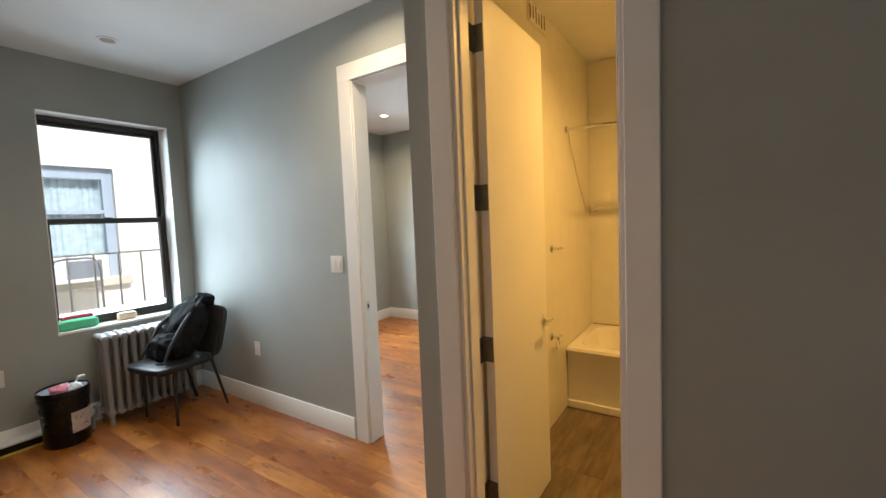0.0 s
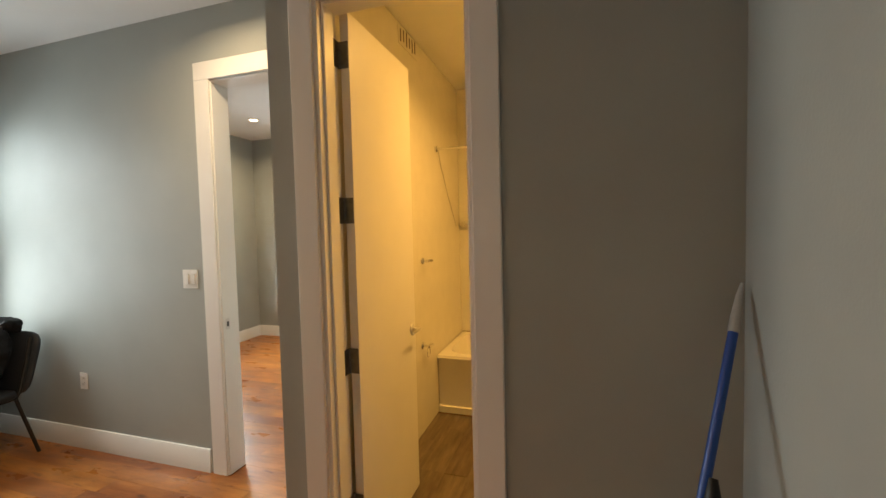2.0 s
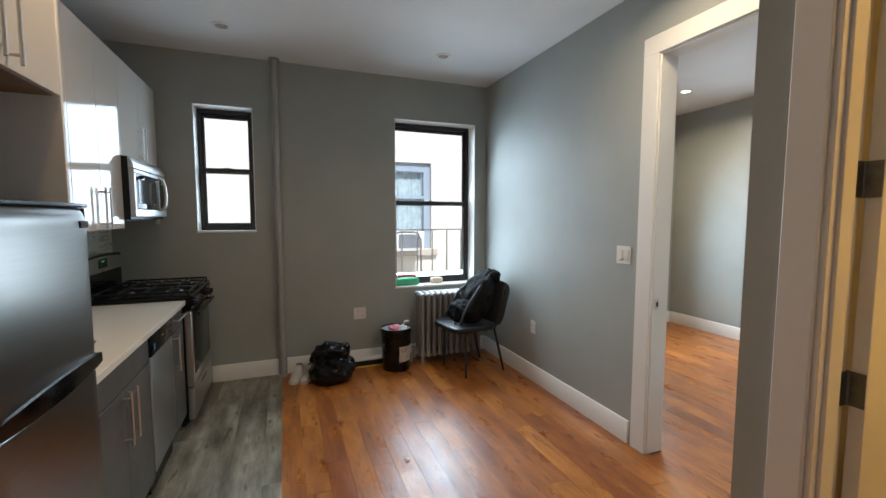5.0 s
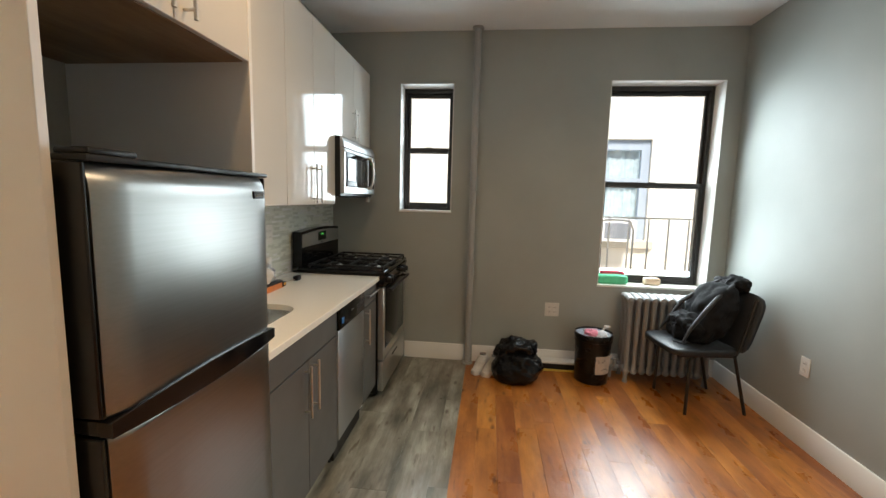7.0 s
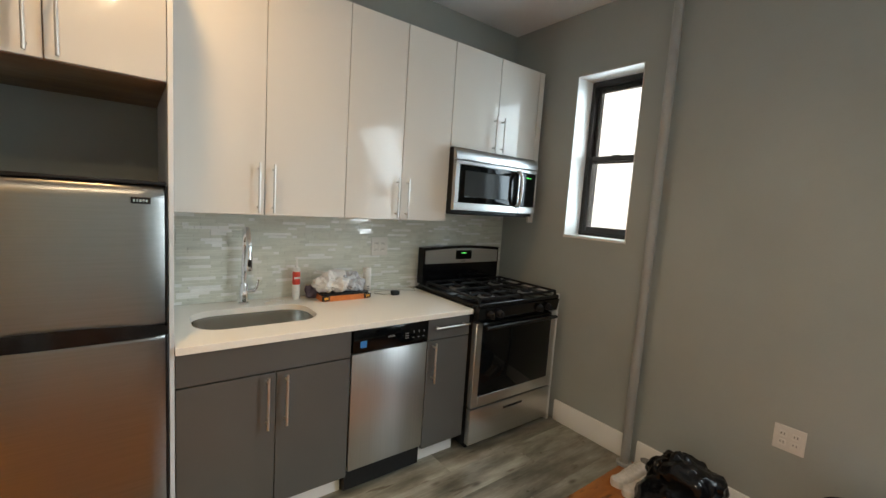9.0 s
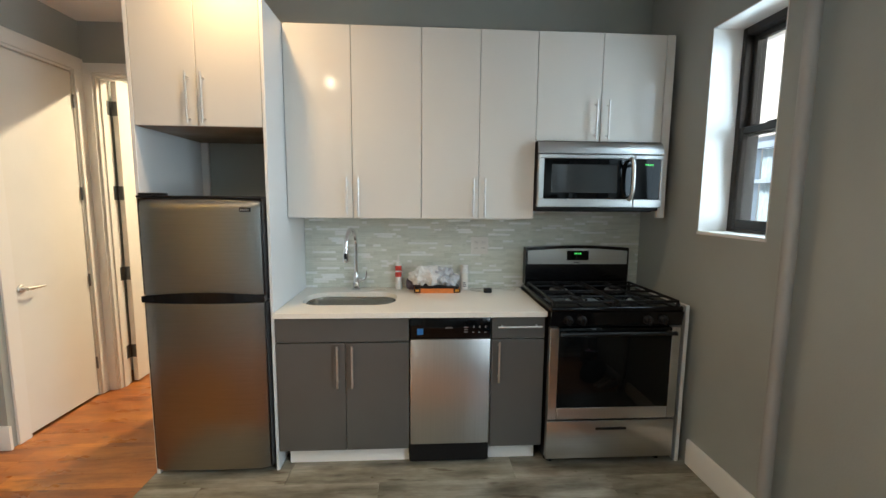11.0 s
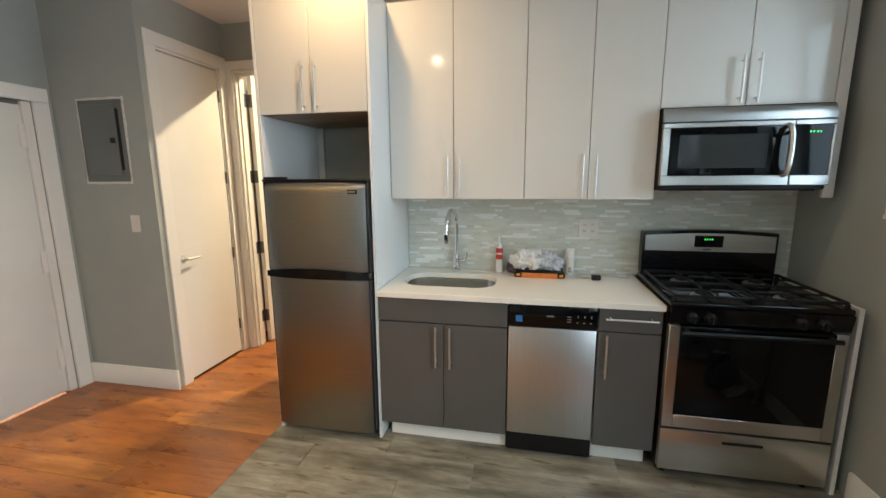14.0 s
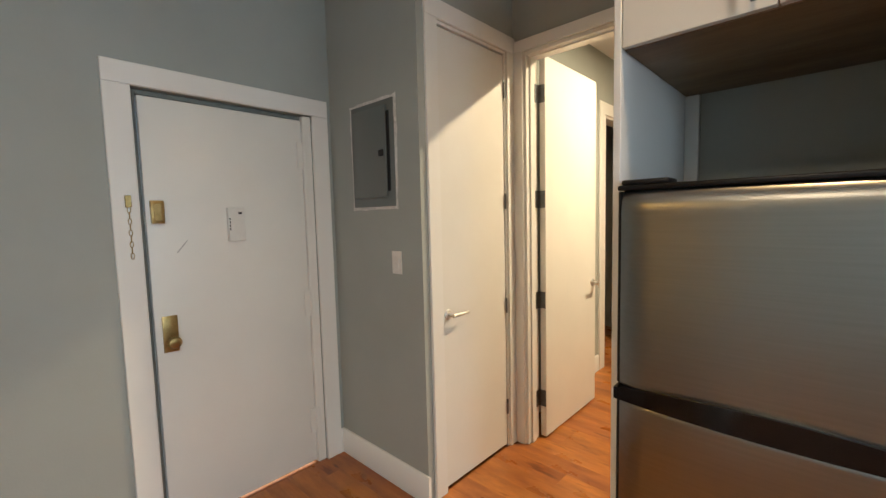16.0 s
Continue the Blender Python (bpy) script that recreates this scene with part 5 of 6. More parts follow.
# ---- recessed ceiling lights ----
def downlight(x, y, z, lit):
    t = thing("ceiling_light", (x, y, z), "lit recessed warm ceiling light" if lit else "unlit recessed ceiling light with white trim", "ceiling light", "recessed lights")
    b = B()
    sides = 32
    prof = [(0.062, z - 0.0005), (0.060, z - 0.007), (0.046, z - 0.008), (0.043, z - 0.003)]
    rings = [[b.verts.new((x + r * math.cos(2 * math.pi * k / sides), y + r * math.sin(2 * math.pi * k / sides), zz)) for k in range(sides)] for r, zz in prof]
    for p, q in zip(rings, rings[1:]):
        for k in range(sides):
            b.faces.new((p[k], p[(k + 1) % sides], q[(k + 1) % sides], q[k]))
    part("trim_ring", b, TRIM, t)
    b = B()
    lathe(b, [(0.030, z - 0.0095), (0.0435, z - 0.0075), (0.0435, z - 0.001)] if lit else [(0.0435, z - 0.0032), (0.0435, z - 0.001)], x, y, 24)
    part("lens", b, GLOW if lit else DEADLAMP, t)


for x, y, z, lit in ((-3.01, 1.655, H, False), (-3.05, -0.015, H, False), (-1.24, -0.07, H, True), (-1.13, 1.87, H, True), (-2.98, 4.45, H, True), (-0.85, -2.12, H, True)):
    downlight(x, y, z, lit)

# ---- things on the window sill ----
SZ = 0.743
b = B()
cushion(b, -3.80, -3.69, 1.40, 1.66, SZ, SZ + 0.075, 0.02, 0.2)
whole("green_towel", b, plain("green_cloth", (0.10, 0.50, 0.26), 0.8, 0, 0.12, 60, 0.3), "folded mint green cloth on the window sill", "cloth")
b = B()
cushion(b, -3.83 + 0.03, -3.74, 1.44, 1.64, SZ + 0.074, SZ + 0.105, 0.02, 0.3)
whole("red_brush", b, plain("red_plastic", (0.62, 0.06, 0.10), 0.5, 0, 0.15, 60, 0.2), "red scrubbing pad lying on the green cloth", "cleaning pad")
b = B()
cushion(b, -3.79, -3.715, 1.80, 1.93, SZ, SZ + 0.06, 0.02, 0.2)
whole("sponge_block", b, plain("cream_sponge", (0.70, 0.55, 0.40), 0.9, 0, 0.15, 60, 0.3), "cream sponge block on the window sill", "sponge")
b = B()
box(b, -3.74, -3.68, 1.69, 1.80, SZ, SZ + 0.006, 0.002, 1)
whole("paper_packet", b, PLATE, "small white paper packet on the sill", "packet")

# ---- things on the counter ----
CZ = 0.8892
ct = thing("caulk_tube", (-1.985, -0.862, CZ), "white caulk cartridge with red label", "caulk tube")
b = B()
lathe(b, [(0.0205, CZ), (0.0205, CZ + 0.17), (0.018, CZ + 0.175), (0.008, CZ + 0.182), (0.005, CZ + 0.23), (0.003, CZ + 0.235)], -1.985, -0.862, 24)
part("cartridge", b, PLATE, ct)
b = B()
lathe(b, [(0.0211, CZ + 0.085), (0.0211, CZ + 0.158)], -1.985, -0.862, 24)
part("red_label", b, plain("red_print", (0.60, 0.05, 0.03), 0.4, 0, 0.25, 60, 0.0), ct, "printed red label")
b = B()
box(b, -2.005, -1.966, -0.8415, -0.8402, CZ + 0.118, CZ + 0.128)
part("label_bar", b, PLATE, ct)

tc_ = thing("tool_case", (-2.24, -0.79, CZ), "flat orange and black tool case on the counter", "tool case")
b = B()
prism(b, [(x, y) for x, y in rounded(-2.385, -2.09, -0.875, -0.725, 0.025)], "z", CZ, CZ + 0.030)
part("case", b, plain("orange_plastic", (0.58, 0.17, 0.03), 0.45, 0, 0.1, 40, 0.05), tc_)
b = B()
prism(b, [(x, y) for x, y in rounded(-2.381, -2.094, -0.871, -0.731, 0.022)], "z", CZ + 0.0302, CZ + 0.0385)
part("lid", b, BLACKP, tc_, "black plastic lid")
for x in (-2.365, -2.11):
    b = B()
    box(b, x - 0.022, x + 0.022, -0.735, -0.7215, CZ + 0.003, CZ + 0.031, 0.003, 1)
    cl_ = part("corner_clip", b, BLACKP, tc_)
    b = B()
    box(b, x - 0.012, x + 0.012, -0.722, -0.7195, CZ + 0.012, CZ + 0.026, 0.002, 1)
    part("clip_tab", b, plain("amber_plastic", (0.62, 0.30, 0.03), 0.4), cl_)
CLOTH = plain("white_rag_cloth", (0.72, 0.70, 0.68), 0.9, 0, 0.1, 50, 0.4)
b = B()
lumpy(b, (-2.165, -0.785, 0.985), (0.095, 0.06, 0.058), 0.04, 13.0, 5, 0.929, 5.0, 2.0)
whole("white_rag", b, CLOTH, "crumpled white rag on the tool case", "rag")
b = B()
lumpy(b, (-2.285, -0.80, 0.98), (0.085, 0.055, 0.05), 0.045, 14.0, 5, 0.929, 9.0, 2.0)
whole("plastic_bag", b, plain("clear_grey_plastic", (0.52, 0.53, 0.56), 0.22, 0, 0.2, 30, 0.0), "crumpled translucent plastic bag beside the rag", "plastic bag")
b = B()
prism(b, [(-2.38, 0.985), (-2.38, 0.994), (-2.09, 1.052), (-2.09, 1.043)], "y", -0.85, -0.83)
whole("paint_stirrer", b, PLATE, "thin white stick lying across the rags", "stick")
b = B()
lumpy(b, (-2.075, -0.86, 0.925), (0.035, 0.035, 0.04), 0.012, 22.0, 4, CZ, 2.0)
whole("dark_pouch", b, plain("purple_grey_cloth", (0.10, 0.08, 0.11), 0.8, 0, 0.3, 60, 0.3), "small dark crumpled pouch beside the caulk", "pouch")
sc = thing("spray_can", (-2.425, -0.86, CZ), "white aerosol spray can", "spray can")
b = B()
lathe(b, [(0.026, CZ), (0.027, CZ + 0.004), (0.027, CZ + 0.105), (0.021, CZ + 0.116)], -2.425, -0.86, 24)
part("can", b, PLATE, sc)
b = B()
lathe(b, [(0.025, CZ + 0.112), (0.025, CZ + 0.160), (0.022, CZ + 0.164)], -2.425, -0.86, 24)
part("cap", b, plain("white_cap", (0.78, 0.77, 0.75), 0.35), sc)
b = B()
for i in range(3):
    box(b, -2.438 + 0.004 * i, -2.414, -0.8332, -0.8318, CZ + 0.02 + 0.012 * i, CZ + 0.026 + 0.012 * i)
part("can_print", b, plain("dark_print", (0.1, 0.1, 0.11), 0.6), sc)
pl = thing("power_plug", (-2.565, -0.742, CZ), "black plug adapter with pale cord", "plug")
b = B()
box(b, -2.592, -2.540, -0.758, -0.724, CZ, CZ + 0.030, 0.006, 2)
part("plug_body", b, BLACKP, pl)
b = B()
cord = [(-2.545, -0.745, CZ + 0.010), (-2.50, -0.77, CZ + 0.004), (-2.46, -0.815, CZ + 0.003), (-2.47, -0.85, CZ + 0.003), (-2.56, -0.87, CZ + 0.003), (-2.68, -0.85, CZ + 0.003), (-2.76, -0.80, CZ + 0.003), (-2.775, -0.84, CZ + 0.004), (-2.77, -0.90, CZ + 0.01)]
tube(b, cord, 0.0028, 6)
part("cord", b, plain("pale_cord", (0.5, 0.47, 0.42), 0.5), pl)
b = B()
tube(b, [(-1.80, -0.83, CZ + 0.003), (-1.86, -0.84, CZ + 0.005), (-1.905, -0.825, CZ + 0.004)], [0.003, 0.004, 0.003], 6)
whole("metal_pin", b, SATIN, "thin metal pin lying by the faucet", "pin")

# ---- broom in the entry corner ----
br = thing("broom", (0.64, 1.19, 0), "blue-handled broom leaning in the corner", "broom")
P0, P1 = Vector((0.615, 1.205, 0.05)), Vector((1.002, 1.768, 1.305))


def on(t):
    return P0.lerp(P1, t)


b = B()
tube(b, [on(0.06), on(0.5), on(0.905)], 0.0125, 14)
part("handle", b, plain("blue_plastic_handle", (0.008, 0.055, 0.27), 0.35, 0, 0.1, 30, 0.02), br)
b = B()
tube(b, [on(0.90), on(0.93), on(0.975), on(1.0)], [0.014, 0.0135, 0.010, 0.004], 14)
part("end_tip", b, plain("grey_plastic_tip", (0.40, 0.39, 0.37), 0.4), br, "grey plastic tip")
b = B()
tube(b, [on(0.42) + Vector((0.02, -0.012, 0)), on(0.60) + Vector((0.02, -0.012, 0)), on(0.64) + Vector((0.012, -0.006, 0))], [0.020, 0.022, 0.012], 12)
part("clip", b, BLACKP, br, "black plastic clip")
b = B()
cushion(b, 0.505, 0.725, 1.165, 1.215, 0.075, 0.125, 0.02, 0.1)
part("brush_block", b, BLACKP, br)
b = B()
for i in range(14):
    for j in range(3):
        x, y = 0.515 + 0.0154 * i, 1.175 + 0.015 * j
        tube(b, [(x, y, 0.085), (x + 0.004 * math.sin(i * 3 + j), y + 0.003 * math.cos(i * 2), 0.0)], [0.006, 0.008], 5)
tagged(part("bristles", b, BLACKP, br), kind="stuff")

b = B()
lumpy(b, (-1.924, 1.008, 0.005), (0.022, 0.014, 0.004), 0.004, 60, 2, 0.0005, 5.0)
whole("paper_scrap", b, PLATE, "tiny scrap of white paper on the floor", "paper scrap")

# ---- bathroom ----
b = B()
box(b, XR + 0.070, XR + 0.078, YB + 0.136, 4.3195, 0.0, H - 0.002)
whole("tile_wall", b, TILEW, "glossy white tiled side wall of the bathroom", "wall", kind="structure")
tubt = thing("bathtub", (0.26, 3.9, 0), "white enamel bathtub with flat apron", "bathtub")
TX0, TX1, TY0, TY1, TZ = XR + 0.080, XE - 0.002, 3.52, 4.318, 0.47
b = B()
lv_ = [(0.0, rounded(TX0, TX1, TY0 + 0.02, TY1, 0.012)), (0.05, rounded(TX0, TX1, TY0 + 0.02, TY1, 0.012)), (0.055, rounded(TX0, TX1, TY0 + 0.035, TY1, 0.012)), (TZ - 0.06, rounded(TX0, TX1, TY0 + 0.03, TY1, 0.012)),
       (TZ - 0.02, rounded(TX0, TX1, TY0, TY1, 0.02)), (TZ, rounded(TX0 + 0.006, TX1 - 0.006, TY0 + 0.008, TY1 - 0.006, 0.02)),
       (TZ, rounded(TX0 + 0.07, TX1 - 0.07, TY0 + 0.08, TY1 - 0.06, 0.14)), (TZ - 0.03, rounded(TX0 + 0.09, TX1 - 0.09, TY0 + 0.095, TY1 - 0.075, 0.14)),
       (0.16, rounded(TX0 + 0.14, TX1 - 0.16, TY0 + 0.14, TY1 - 0.12, 0.14)), (0.13, rounded(TX0 + 0.2, TX1 - 0.24, TY0 + 0.2, TY1 - 0.18, 0.1))]
prev = None
for zz, pts in lv_:
    row = [b.verts.new((x, y, zz)) for x, y in pts]
    if prev:
        for k in range(len(row)):
            b.faces.new((prev[k], prev[(k + 1) % len(row)], row[(k + 1) % len(row)], row[k]))
    prev = row
b.faces.new(prev)
part("tub_shell", b, TUB, tubt)
b = B()
box(b, TX0 + 0.01, TX1 - 0.01, TY1 - 0.007, TY1 + 0.001, TZ, TZ + 0.006)
part("caulk_line", b, plain("brown_caulk", (0.20, 0.13, 0.06), 0.8), tubt, "thin brown caulk line")
sr = thing("shower_rod", (0.26, 3.62, 2.11), "chrome shower curtain rod across the tub", "shower rod")
b = B()
tube(b, [(XR + 0.085, 3.62, 2.115), (XE - 0.001, 3.62, 2.115)], 0.0125, 12)
part("rod", b, CHROME, sr)
for x0, x1 in ((XR + 0.0785, XR + 0.092), (XE - 0.0135, XE - 0.0003)):
    b = B()
    tube(b, [(x0, 3.62, 2.115), (x1, 3.62, 2.115)], 0.026, 18)
    part("flange", b, CHROME, sr)
ts = thing("towel_bar", (-0.2, 4.30, 1.52), "white ceramic towel bar on the tiled wall", "towel bar")
b = B()
box(b, -0.46, 0.14, 4.262, 4.282, 1.510, 1.530, 0.006, 2)
part("bar", b, TILEW, ts)
for x in (-0.46, 0.13):
    b = B()
    box(b, x - 0.015, x + 0.025, 4.262, 4.3198, 1.495, 1.545, 0.006, 2)
    part("bracket", b, TILEW, ts)


b = B()
tube(b, [(XR + 0.10, 3.635, 2.105), (XR + 0.09, 3.72, 2.0), (XR + 0.085, 3.90, 1.80), (XR + 0.083, 4.06, 1.63), (XR + 0.082, 4.19, 1.50)], 0.004, 6)
part("hanging_cord", b, CHROME, sr, "thin pale cord hanging from the rod")


def wall_fitting(name, y, z, label, category, ring=False):
    t = thing(name, (XR + 0.078, y, z), label, category)
    b = B()
    x = XR + 0.0785
    tube(b, [(x, y, z), (x + 0.008, y, z), (x + 0.012, y, z), (x + 0.05, y, z)], [0.026, 0.024, 0.010, 0.010], 16)
    part("rose", b, CHROME, t)
    b = B()
    tube(b, [(x + 0.048, y - 0.004, z), (x + 0.055, y + 0.03, z + 0.004), (x + 0.058, y + 0.06, z)], [0.012, 0.009, 0.007], 10)
    part("lever", b, CHROME, t)
    if ring:
        b = B()
        tube(b, [(x + 0.045, y + 0.03 * math.cos(a), z - 0.045 + 0.035 * math.sin(a)) for a in [2 * math.pi * k / 16 for k in range(17)]], 0.004, 6, False)
        part("ring", b, CHROME, t)


wall_fitting("robe_hook", 3.26, 1.245, "small chrome robe hook on the tiled wall", "hook")
wall_fitting("stop_valve", 3.22, 0.63, "chrome stop valve low on the tiled wall", "valve", True)
vt = thing("wall_vent", (XR + 0.08, 3.08, 2.73), "small vent grille with dark slots near the ceiling", "vent")
b = B()
box(b, XR + 0.0782, XR + 0.084, 2.92, 3.24, 2.665, 2.79, 0.002, 1)
part("vent_plate", b, TILEW, vt)
for k in range(6):
    b = B()
    y = 2.945 + 0.05 * k
    box(b, XR + 0.0838, XR + 0.0855, y, y + 0.014, 2.685 + 0.012 * (k % 2), 2.765 + 0.01 * (k % 3))
    part("slot", b, plain("brown_slot", (0.06, 0.04, 0.02), 0.7) if k == 0 else bpy.data.materials["brown_slot"], vt)
vl = thing("bathroom_light", (0.55, 2.9, 2.76), "warm frosted ceiling light in the bathroom", "ceiling light")
b = B()
lathe(b, [(0.12, H - 0.0005), (0.118, H - 0.02), (0.10, H - 0.022)], 0.55, 2.9, 28)
part("base", b, TRIM, vl)
b = B()
lathe(b, [(0.10, H - 0.0215), (0.098, H - 0.05), (0.07, H - 0.068), (0.02, H - 0.072)], 0.55, 2.9, 28)
part("diffuser", b, plain("amber_diffuser", (1.0, 0.62, 0.22), 0.5, 0, 0.0, 10, 0.0, emit=4.0), vl)

# ---- outside the windows ----
bm = B()
box(bm, -60, 60, -60, 60, -9.4, -9.0)
whole("ground", bm, STONE, "pale paved courtyard ground far below", "ground", kind="structure")
house = thing("apartment_building", (-7.5, 3, -9), "cream painted apartment building across the courtyard", "building")
OY0, OY1, OZ0, OZ1 = 2.05, 2.95, 0.85, 2.43
FXF = -7.0
tiers = []
for kz in range(-2, 3):
    for yy in (-4.2, OY0, 6.2):
        tiers.append((yy, yy + 0.9, OZ0 + 3.1 * kz, OZ1 + 3.1 * kz))
wl = wall("wall", "x", FXF - 0.3, FXF, -9.0, 12.0, -9.0, 11.0, tiers, CREAM, "cream painted facade")
for kk in ("kind", "category"):
    del wl[kk]
wl.parent = house
wl.matrix_parent_inverse = Matrix.Translation(ORIGIN[house]).inverted()
b = B()
box(b, FXF - 0.35, FXF + 0.25, -9.0, 12.0, 11.0, 11.5, 0.03, 1)
part("cornice", b, STONE, house)
b = B()
box(b, FXF - 6.0, FXF - 0.36, -9.0, 12.0, 10.6, 10.9)
part("roof", b, STONE, house)
for y0, y1, z0, z1 in tiers:
    b = B()
    for p in ((y0, y0 + 0.13, z0, z1), (y1 - 0.13, y1, z0, z1), (y0 + 0.13, y1 - 0.13, z1 - 0.16, z1), (y0 + 0.13, y1 - 0.13, z0, z0 + 0.06), (y0 + 0.13, y1 - 0.13, (z0 + z1) / 2 + 0.13, (z0 + z1) / 2 + 0.19)):
        box(b, FXF - 0.16, FXF - 0.06, *p, 0.004, 1)
    wn = part("window", b, BLUEG, house, "blue-grey painted sash window")
    b = B()
    cols = 24
    rows_ = []
    for zz in (z0 + 0.06, z1 - 0.16):
        rows_.append([b.verts.new((FXF - 0.185 + 0.012 * math.sin(k * 1.9), y0 + 0.13 + (y1 - y0 - 0.26) * k / cols, zz)) for k in range(cols + 1)])
    for k in range(cols):
        b.faces.new((rows_[0][k], rows_[0][k + 1], rows_[1][k + 1], rows_[1][k]))
    part("curtain", b, CURTAIN, wn, "pale blue curtain")
    b = B()
    box(b, FXF - 0.02, FXF + 0.09, y0 - 0.08, y1 + 0.10, z0 - 0.13, z0 - 0.005, 0.01, 1)
    part("sill", b, STONE, wn)
ac = thing("air_conditioner", (-6.75, 2.36, 0.87), "white window air conditioner in the opposite window", "air conditioner")
b = B()
box(b, -7.02, -6.55, 2.09, 2.66, 0.851, 1.19, 0.012, 2)
part("housing", b, plain("white_ac_enamel", (0.74, 0.74, 0.72), 0.4, 0, 0.05, 20, 0.02), ac)
b = B()
box(b, -6.552, -6.546, 2.20, 2.58, 0.90, 1.14, 0.002, 1)
gr = part("grille", b, plain("grey_ac_grille", (0.22, 0.24, 0.27), 0.6, 0, 0.1, 20, 0.02), ac)
for k in range(9):
    b = B()
    box(b, -6.547, -6.542, 2.205, 2.575, 0.912 + 0.025 * k, 0.920 + 0.025 * k)
    part("fin", b, bpy.data.materials["grey_ac_grille"], gr)

fe = thing("fire_escape", (-4.5, 1.9, 0.2), "dark painted iron fire escape railing outside the window", "fire escape")
b = B()
for k in range(14):
    box(b, -4.82 + 0.058 * k, -4.79 + 0.058 * k, 0.2, 3.7, 0.17, 0.20)
part("platform", b, RAILM, fe)
for zz in (1.268, 0.30):
    b = B()
    box(b, -4.815, -4.785, 0.2, 3.7, zz, zz + 0.016, 0.002, 1)
    part("rail", b, RAILM, fe)
for k in range(17):
    b = B()
    y = 0.33 + 0.2065 * k
    box(b, -4.807, -4.793, y - 0.007, y + 0.007, 0.20, 1.269)
    part("baluster", b, RAILM, fe)
b = B()
tube(b, [(-4.70, 1.62, 0.20), (-4.70, 1.62, 1.15), (-4.70, 1.66, 1.235), (-4.70, 1.72, 1.25), (-4.70, 1.90, 1.25), (-4.70, 1.96, 1.235), (-4.70, 2.0, 1.15), (-4.70, 2.0, 0.20)], 0.011, 8)
part("ladder_loop", b, RAILM, fe)
for y in (0.3, 3.6):
    b = B()
    box(b, -4.82, -3.956, y - 0.02, y + 0.02, 0.12, 0.17)
    part("bracket", b, RAILM, fe)


# ---- floor boards, one by one ----
rng = random.Random(7)
BOARDS = {}


def board_mesh(length, width, thick, mat, name):
    key = (round(length, 2), round(width, 3), mat.name)
    if key not in BOARDS:
        b = B()
        c = 0.0003
        l, w = key[0] / 2 - 0.0002, key[1] / 2 - 0.0002
        lo = [b.verts.new((sx * l, sy * w, -thick)) for sx, sy in ((-1, -1), (1, -1), (1, 1), (-1, 1))]
        md_ = [b.verts.new((sx * l, sy * w, -c)) for sx, sy in ((-1, -1), (1, -1), (1, 1), (-1, 1))]
        hi = [b.verts.new((sx * (l - c), sy * (w - c), 0)) for sx, sy in ((-1, -1), (1, -1), (1, 1), (-1, 1))]
        for p, q in ((lo, md_), (md_, hi)):
            for k in range(4):
                b.faces.new((p[k], p[(k + 1) % 4], q[(k + 1) % 4], q[k]))
        b.faces.new(hi)
        me = bpy.data.meshes.new(name)
        bmesh.ops.recalc_face_normals(b, faces=b.faces)
        b.to_mesh(me)
        b.free()
        me.materials.append(mat)
        BOARDS[key] = me
    return BOARDS[key]


def boards(mat, x0, x1, y0, y1, width, lengths, name, along="x", top=0.0):
    """Fill a rectangle with staggered boards."""
    a0, a1, c0, c1 = (x0, x1, y0, y1) if along == "x" else (y0, y1, x0, x1)
    c = c0
    while c < c1 - 0.004:
        w = min(width, c1 - c)
        a = a0
        first = True
        while a < a1 - 0.004:
            ln = rng.choice(lengths) * (rng.uniform(0.3, 1.0) if first else 1.0)
            first = False
            ln = round(ln, 2)
            if a + ln > a1 - 0.12:
                ln = a1 - a
            ob = new(name, board_mesh(ln, w, 0.012, mat, name))
            ob.parent = FLOOR
            dz = top + rng.uniform(-0.0006, 0.0)
            if along == "x":
                ob.location = (a + ln / 2, c + w / 2, dz)
            else:
                ob.location = (c + w / 2, a + ln / 2, dz)
                ob.rotation_euler = (0, 0, math.pi / 2)
            a += ln
        c += w


LONG = (0.75, 0.95, 1.2, 1.5)
boards(OAK, XW, XE, 0.31, YB, 0.124, LONG, "floor_board")
boards(OAK, XW, XR, YB, YN, 0.124, LONG, "floor_board")
boards(OAK, -0.70, XE, YP, 0.31, 0.124, LONG, "floor_board")
boards(OAK, -0.73, XC, YA, YP, 0.124, LONG, "floor_board")
boards(OAK, -1.45, -0.71, YN, YN + 0.12, 0.124, (0.74,), "floor_board")
boards(OAK, -0.58, 0.19, YA - 0.12, YA, 0.124, (0.74,), "floor_board")
boards(OAK, -3.80, XR, YN + 0.12, 5.33, 0.124, LONG, "floor_board")
boards(OAK, -2.3, 0.37, -4.3, YA - 0.12, 0.124, (1.2, 1.5, 1.8), "floor_board")
boards(OAK, 0.37, 1.2, -4.3, -2.5, 0.20, (0.83,), "floor_board")
boards(VINYL, XW, -0.70, YK, 0.31, 0.19, (0.91, 1.22), "vinyl_plank", top=0.001)
boards(BROWNV, XR + 0.07, XE, YB + 0.135, 3.52, 0.15, (0.9, 1.22), "vinyl_plank", along="y")
boards(BROWNV, -0.345, 0.22, YB, YB + 0.135, 0.135, (0.565,), "vinyl_plank")

# ---- mosaic backsplash, strip by strip ----
b = B()
box(b, XW + 0.002, -1.362, YK + 0.0005, YK + 0.005, 0.889, 1.428)
SPLASH = whole("backsplash", b, GROUT, "grey-green glass strip mosaic backsplash", "backsplash", kind="structure")
STRIPS = {}


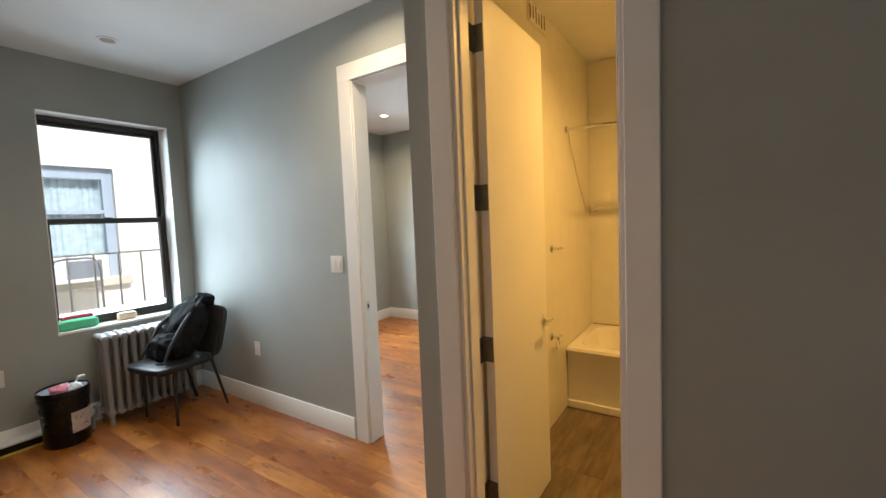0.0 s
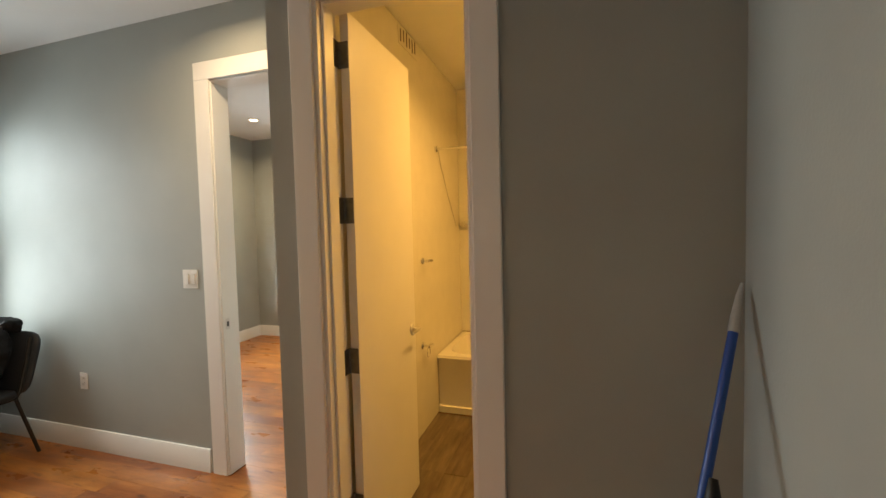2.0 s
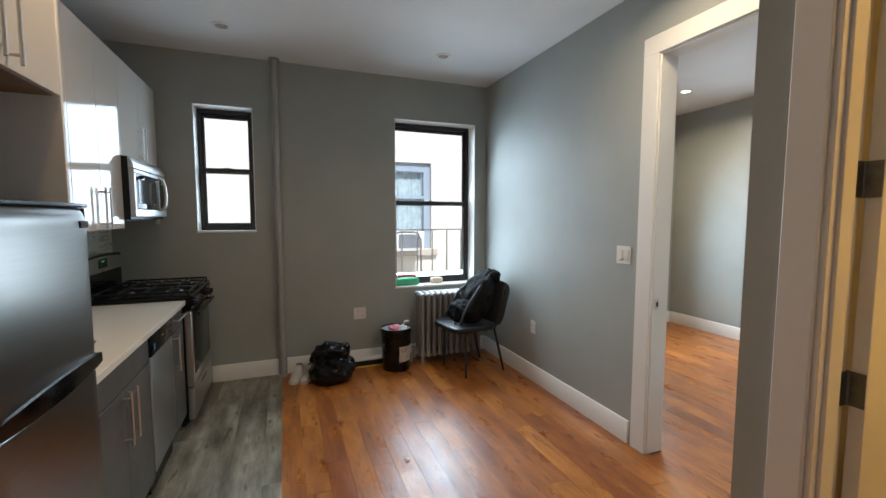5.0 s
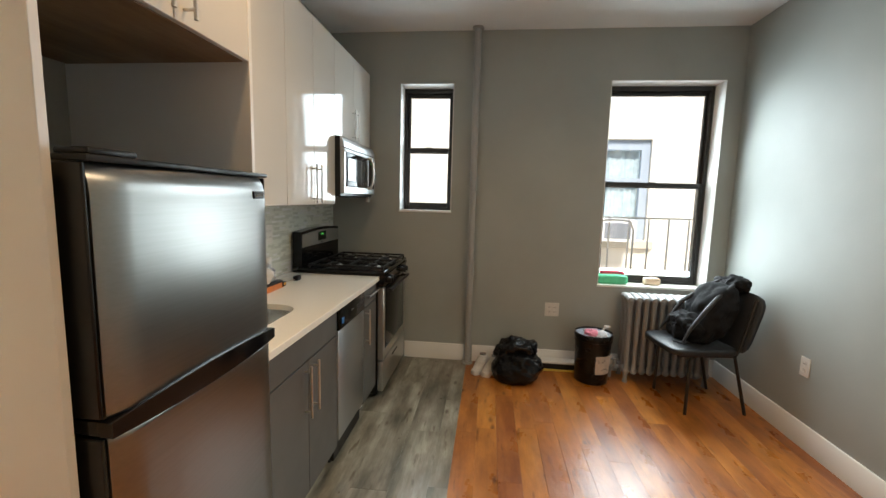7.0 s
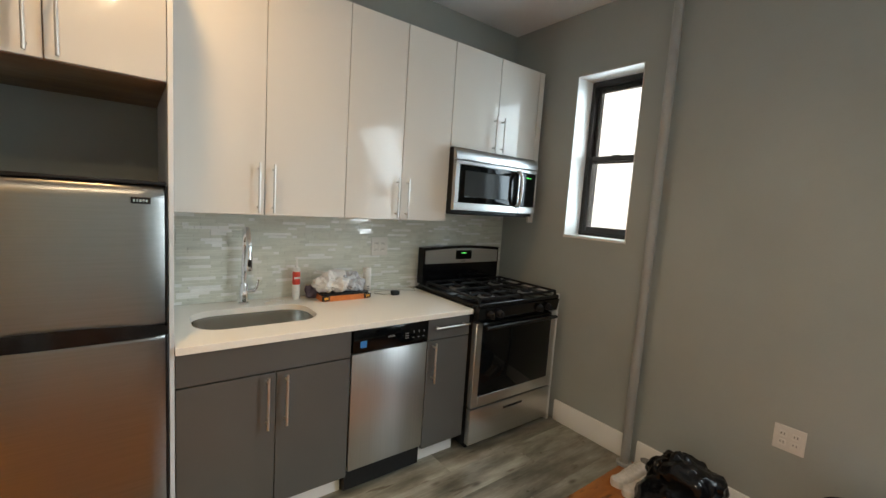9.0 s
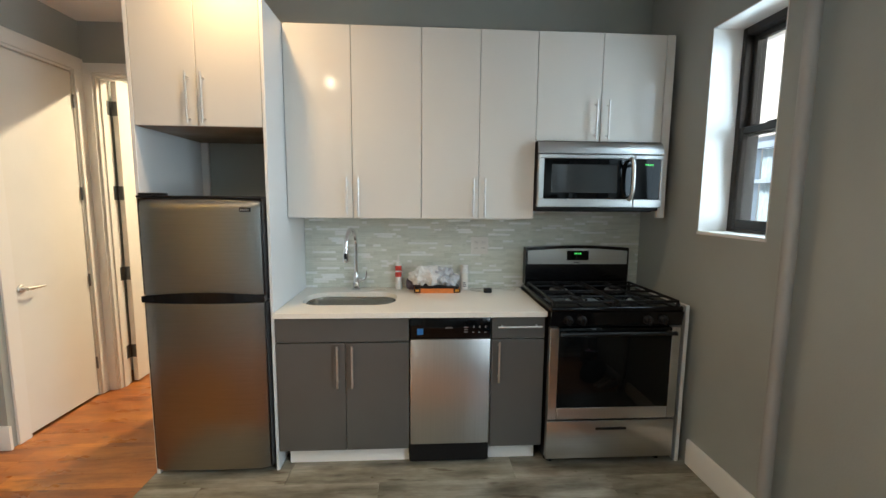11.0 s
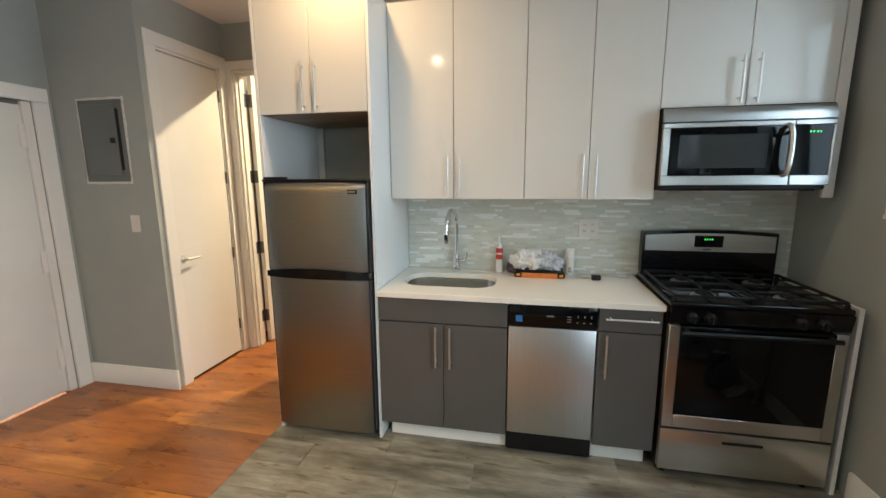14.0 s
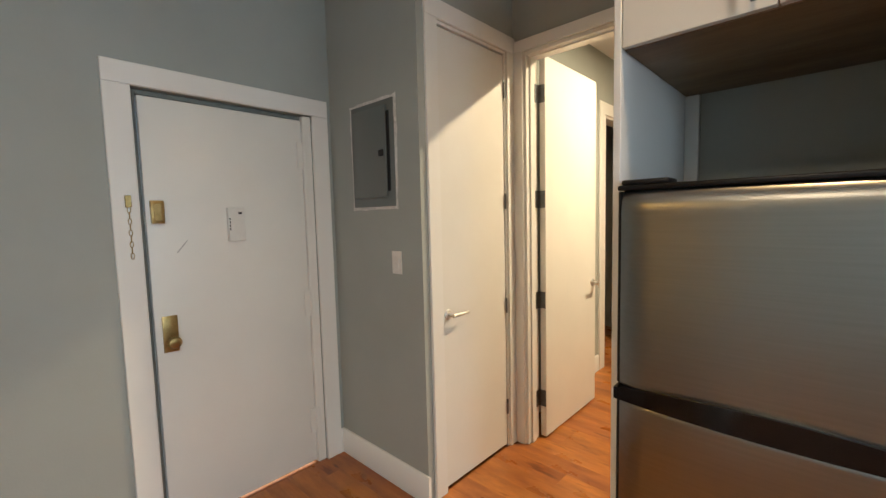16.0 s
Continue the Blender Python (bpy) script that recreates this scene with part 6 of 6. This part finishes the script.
def strip_geometry(ln, h, t):
    c = 0.0007
    l, k = ln / 2 - 0.0003, h / 2 - 0.0003
    vs = [(sx * l, 0, sz * k) for sx, sz in ((-1, -1), (1, -1), (1, 1), (-1, 1))]
    vs += [(sx * l, t - c, sz * k) for sx, sz in ((-1, -1), (1, -1), (1, 1), (-1, 1))]
    vs += [(sx * (l - c), t, sz * (k - c)) for sx, sz in ((-1, -1), (1, -1), (1, 1), (-1, 1))]
    fs = []
    for o in (0, 4):
        for i in range(4):
            fs.append((o + i, o + 4 + i, o + 4 + (i + 1) % 4, o + (i + 1) % 4))
    fs.append((11, 10, 9, 8))
    return vs, fs


PITCH, COUNT = 0.0154, 0
allv, allf = [], []
z = 0.8905
while z < 1.427 - PITCH * 0.5:
    x = -1.363
    while x > XW + 0.006:
        ln = rng.choice((0.03, 0.05, 0.05, 0.075, 0.10, 0.15))
        if x - ln < XW + 0.02:
            ln = round(x - (XW + 0.003), 3)
        vs, fs = strip_geometry(ln, PITCH, 0.006)
        tilt = Matrix.Translation((x - ln / 2, YK + 0.0042 + rng.uniform(0, 0.0012), z + PITCH / 2)) @ \
            Matrix.Rotation(radians(rng.uniform(-3.0, 3.0)), 4, "X") @ Matrix.Rotation(radians(rng.uniform(-0.5, 0.5)), 4, "Z")
        if COUNT < 298 and -2.1 < x < -1.36 and z > 1.0:
            key = round(ln, 3)
            if key not in STRIPS:
                me = bpy.data.meshes.new("mosaic_strip")
                me.from_pydata(vs, [], fs)
                me.materials.append(MOSAIC)
                STRIPS[key] = me
            ob = new("mosaic_strip", STRIPS[key])
            ob.parent = SPLASH
            ob.matrix_basis = tilt
            COUNT += 1
        else:
            o = len(allv)
            allv += [tilt @ Vector(v) for v in vs]
            allf += [tuple(i + o for i in f) for f in fs]
        x -= ln
    z += PITCH
me = bpy.data.meshes.new("mosaic_strips")
me.from_pydata([tuple(v) for v in allv], [], allf)
me.materials.append(MOSAIC)
ob = tagged(new("mosaic_strips", me), "grey-green glass strip mosaic", kind="stuff")
ob.parent = SPLASH
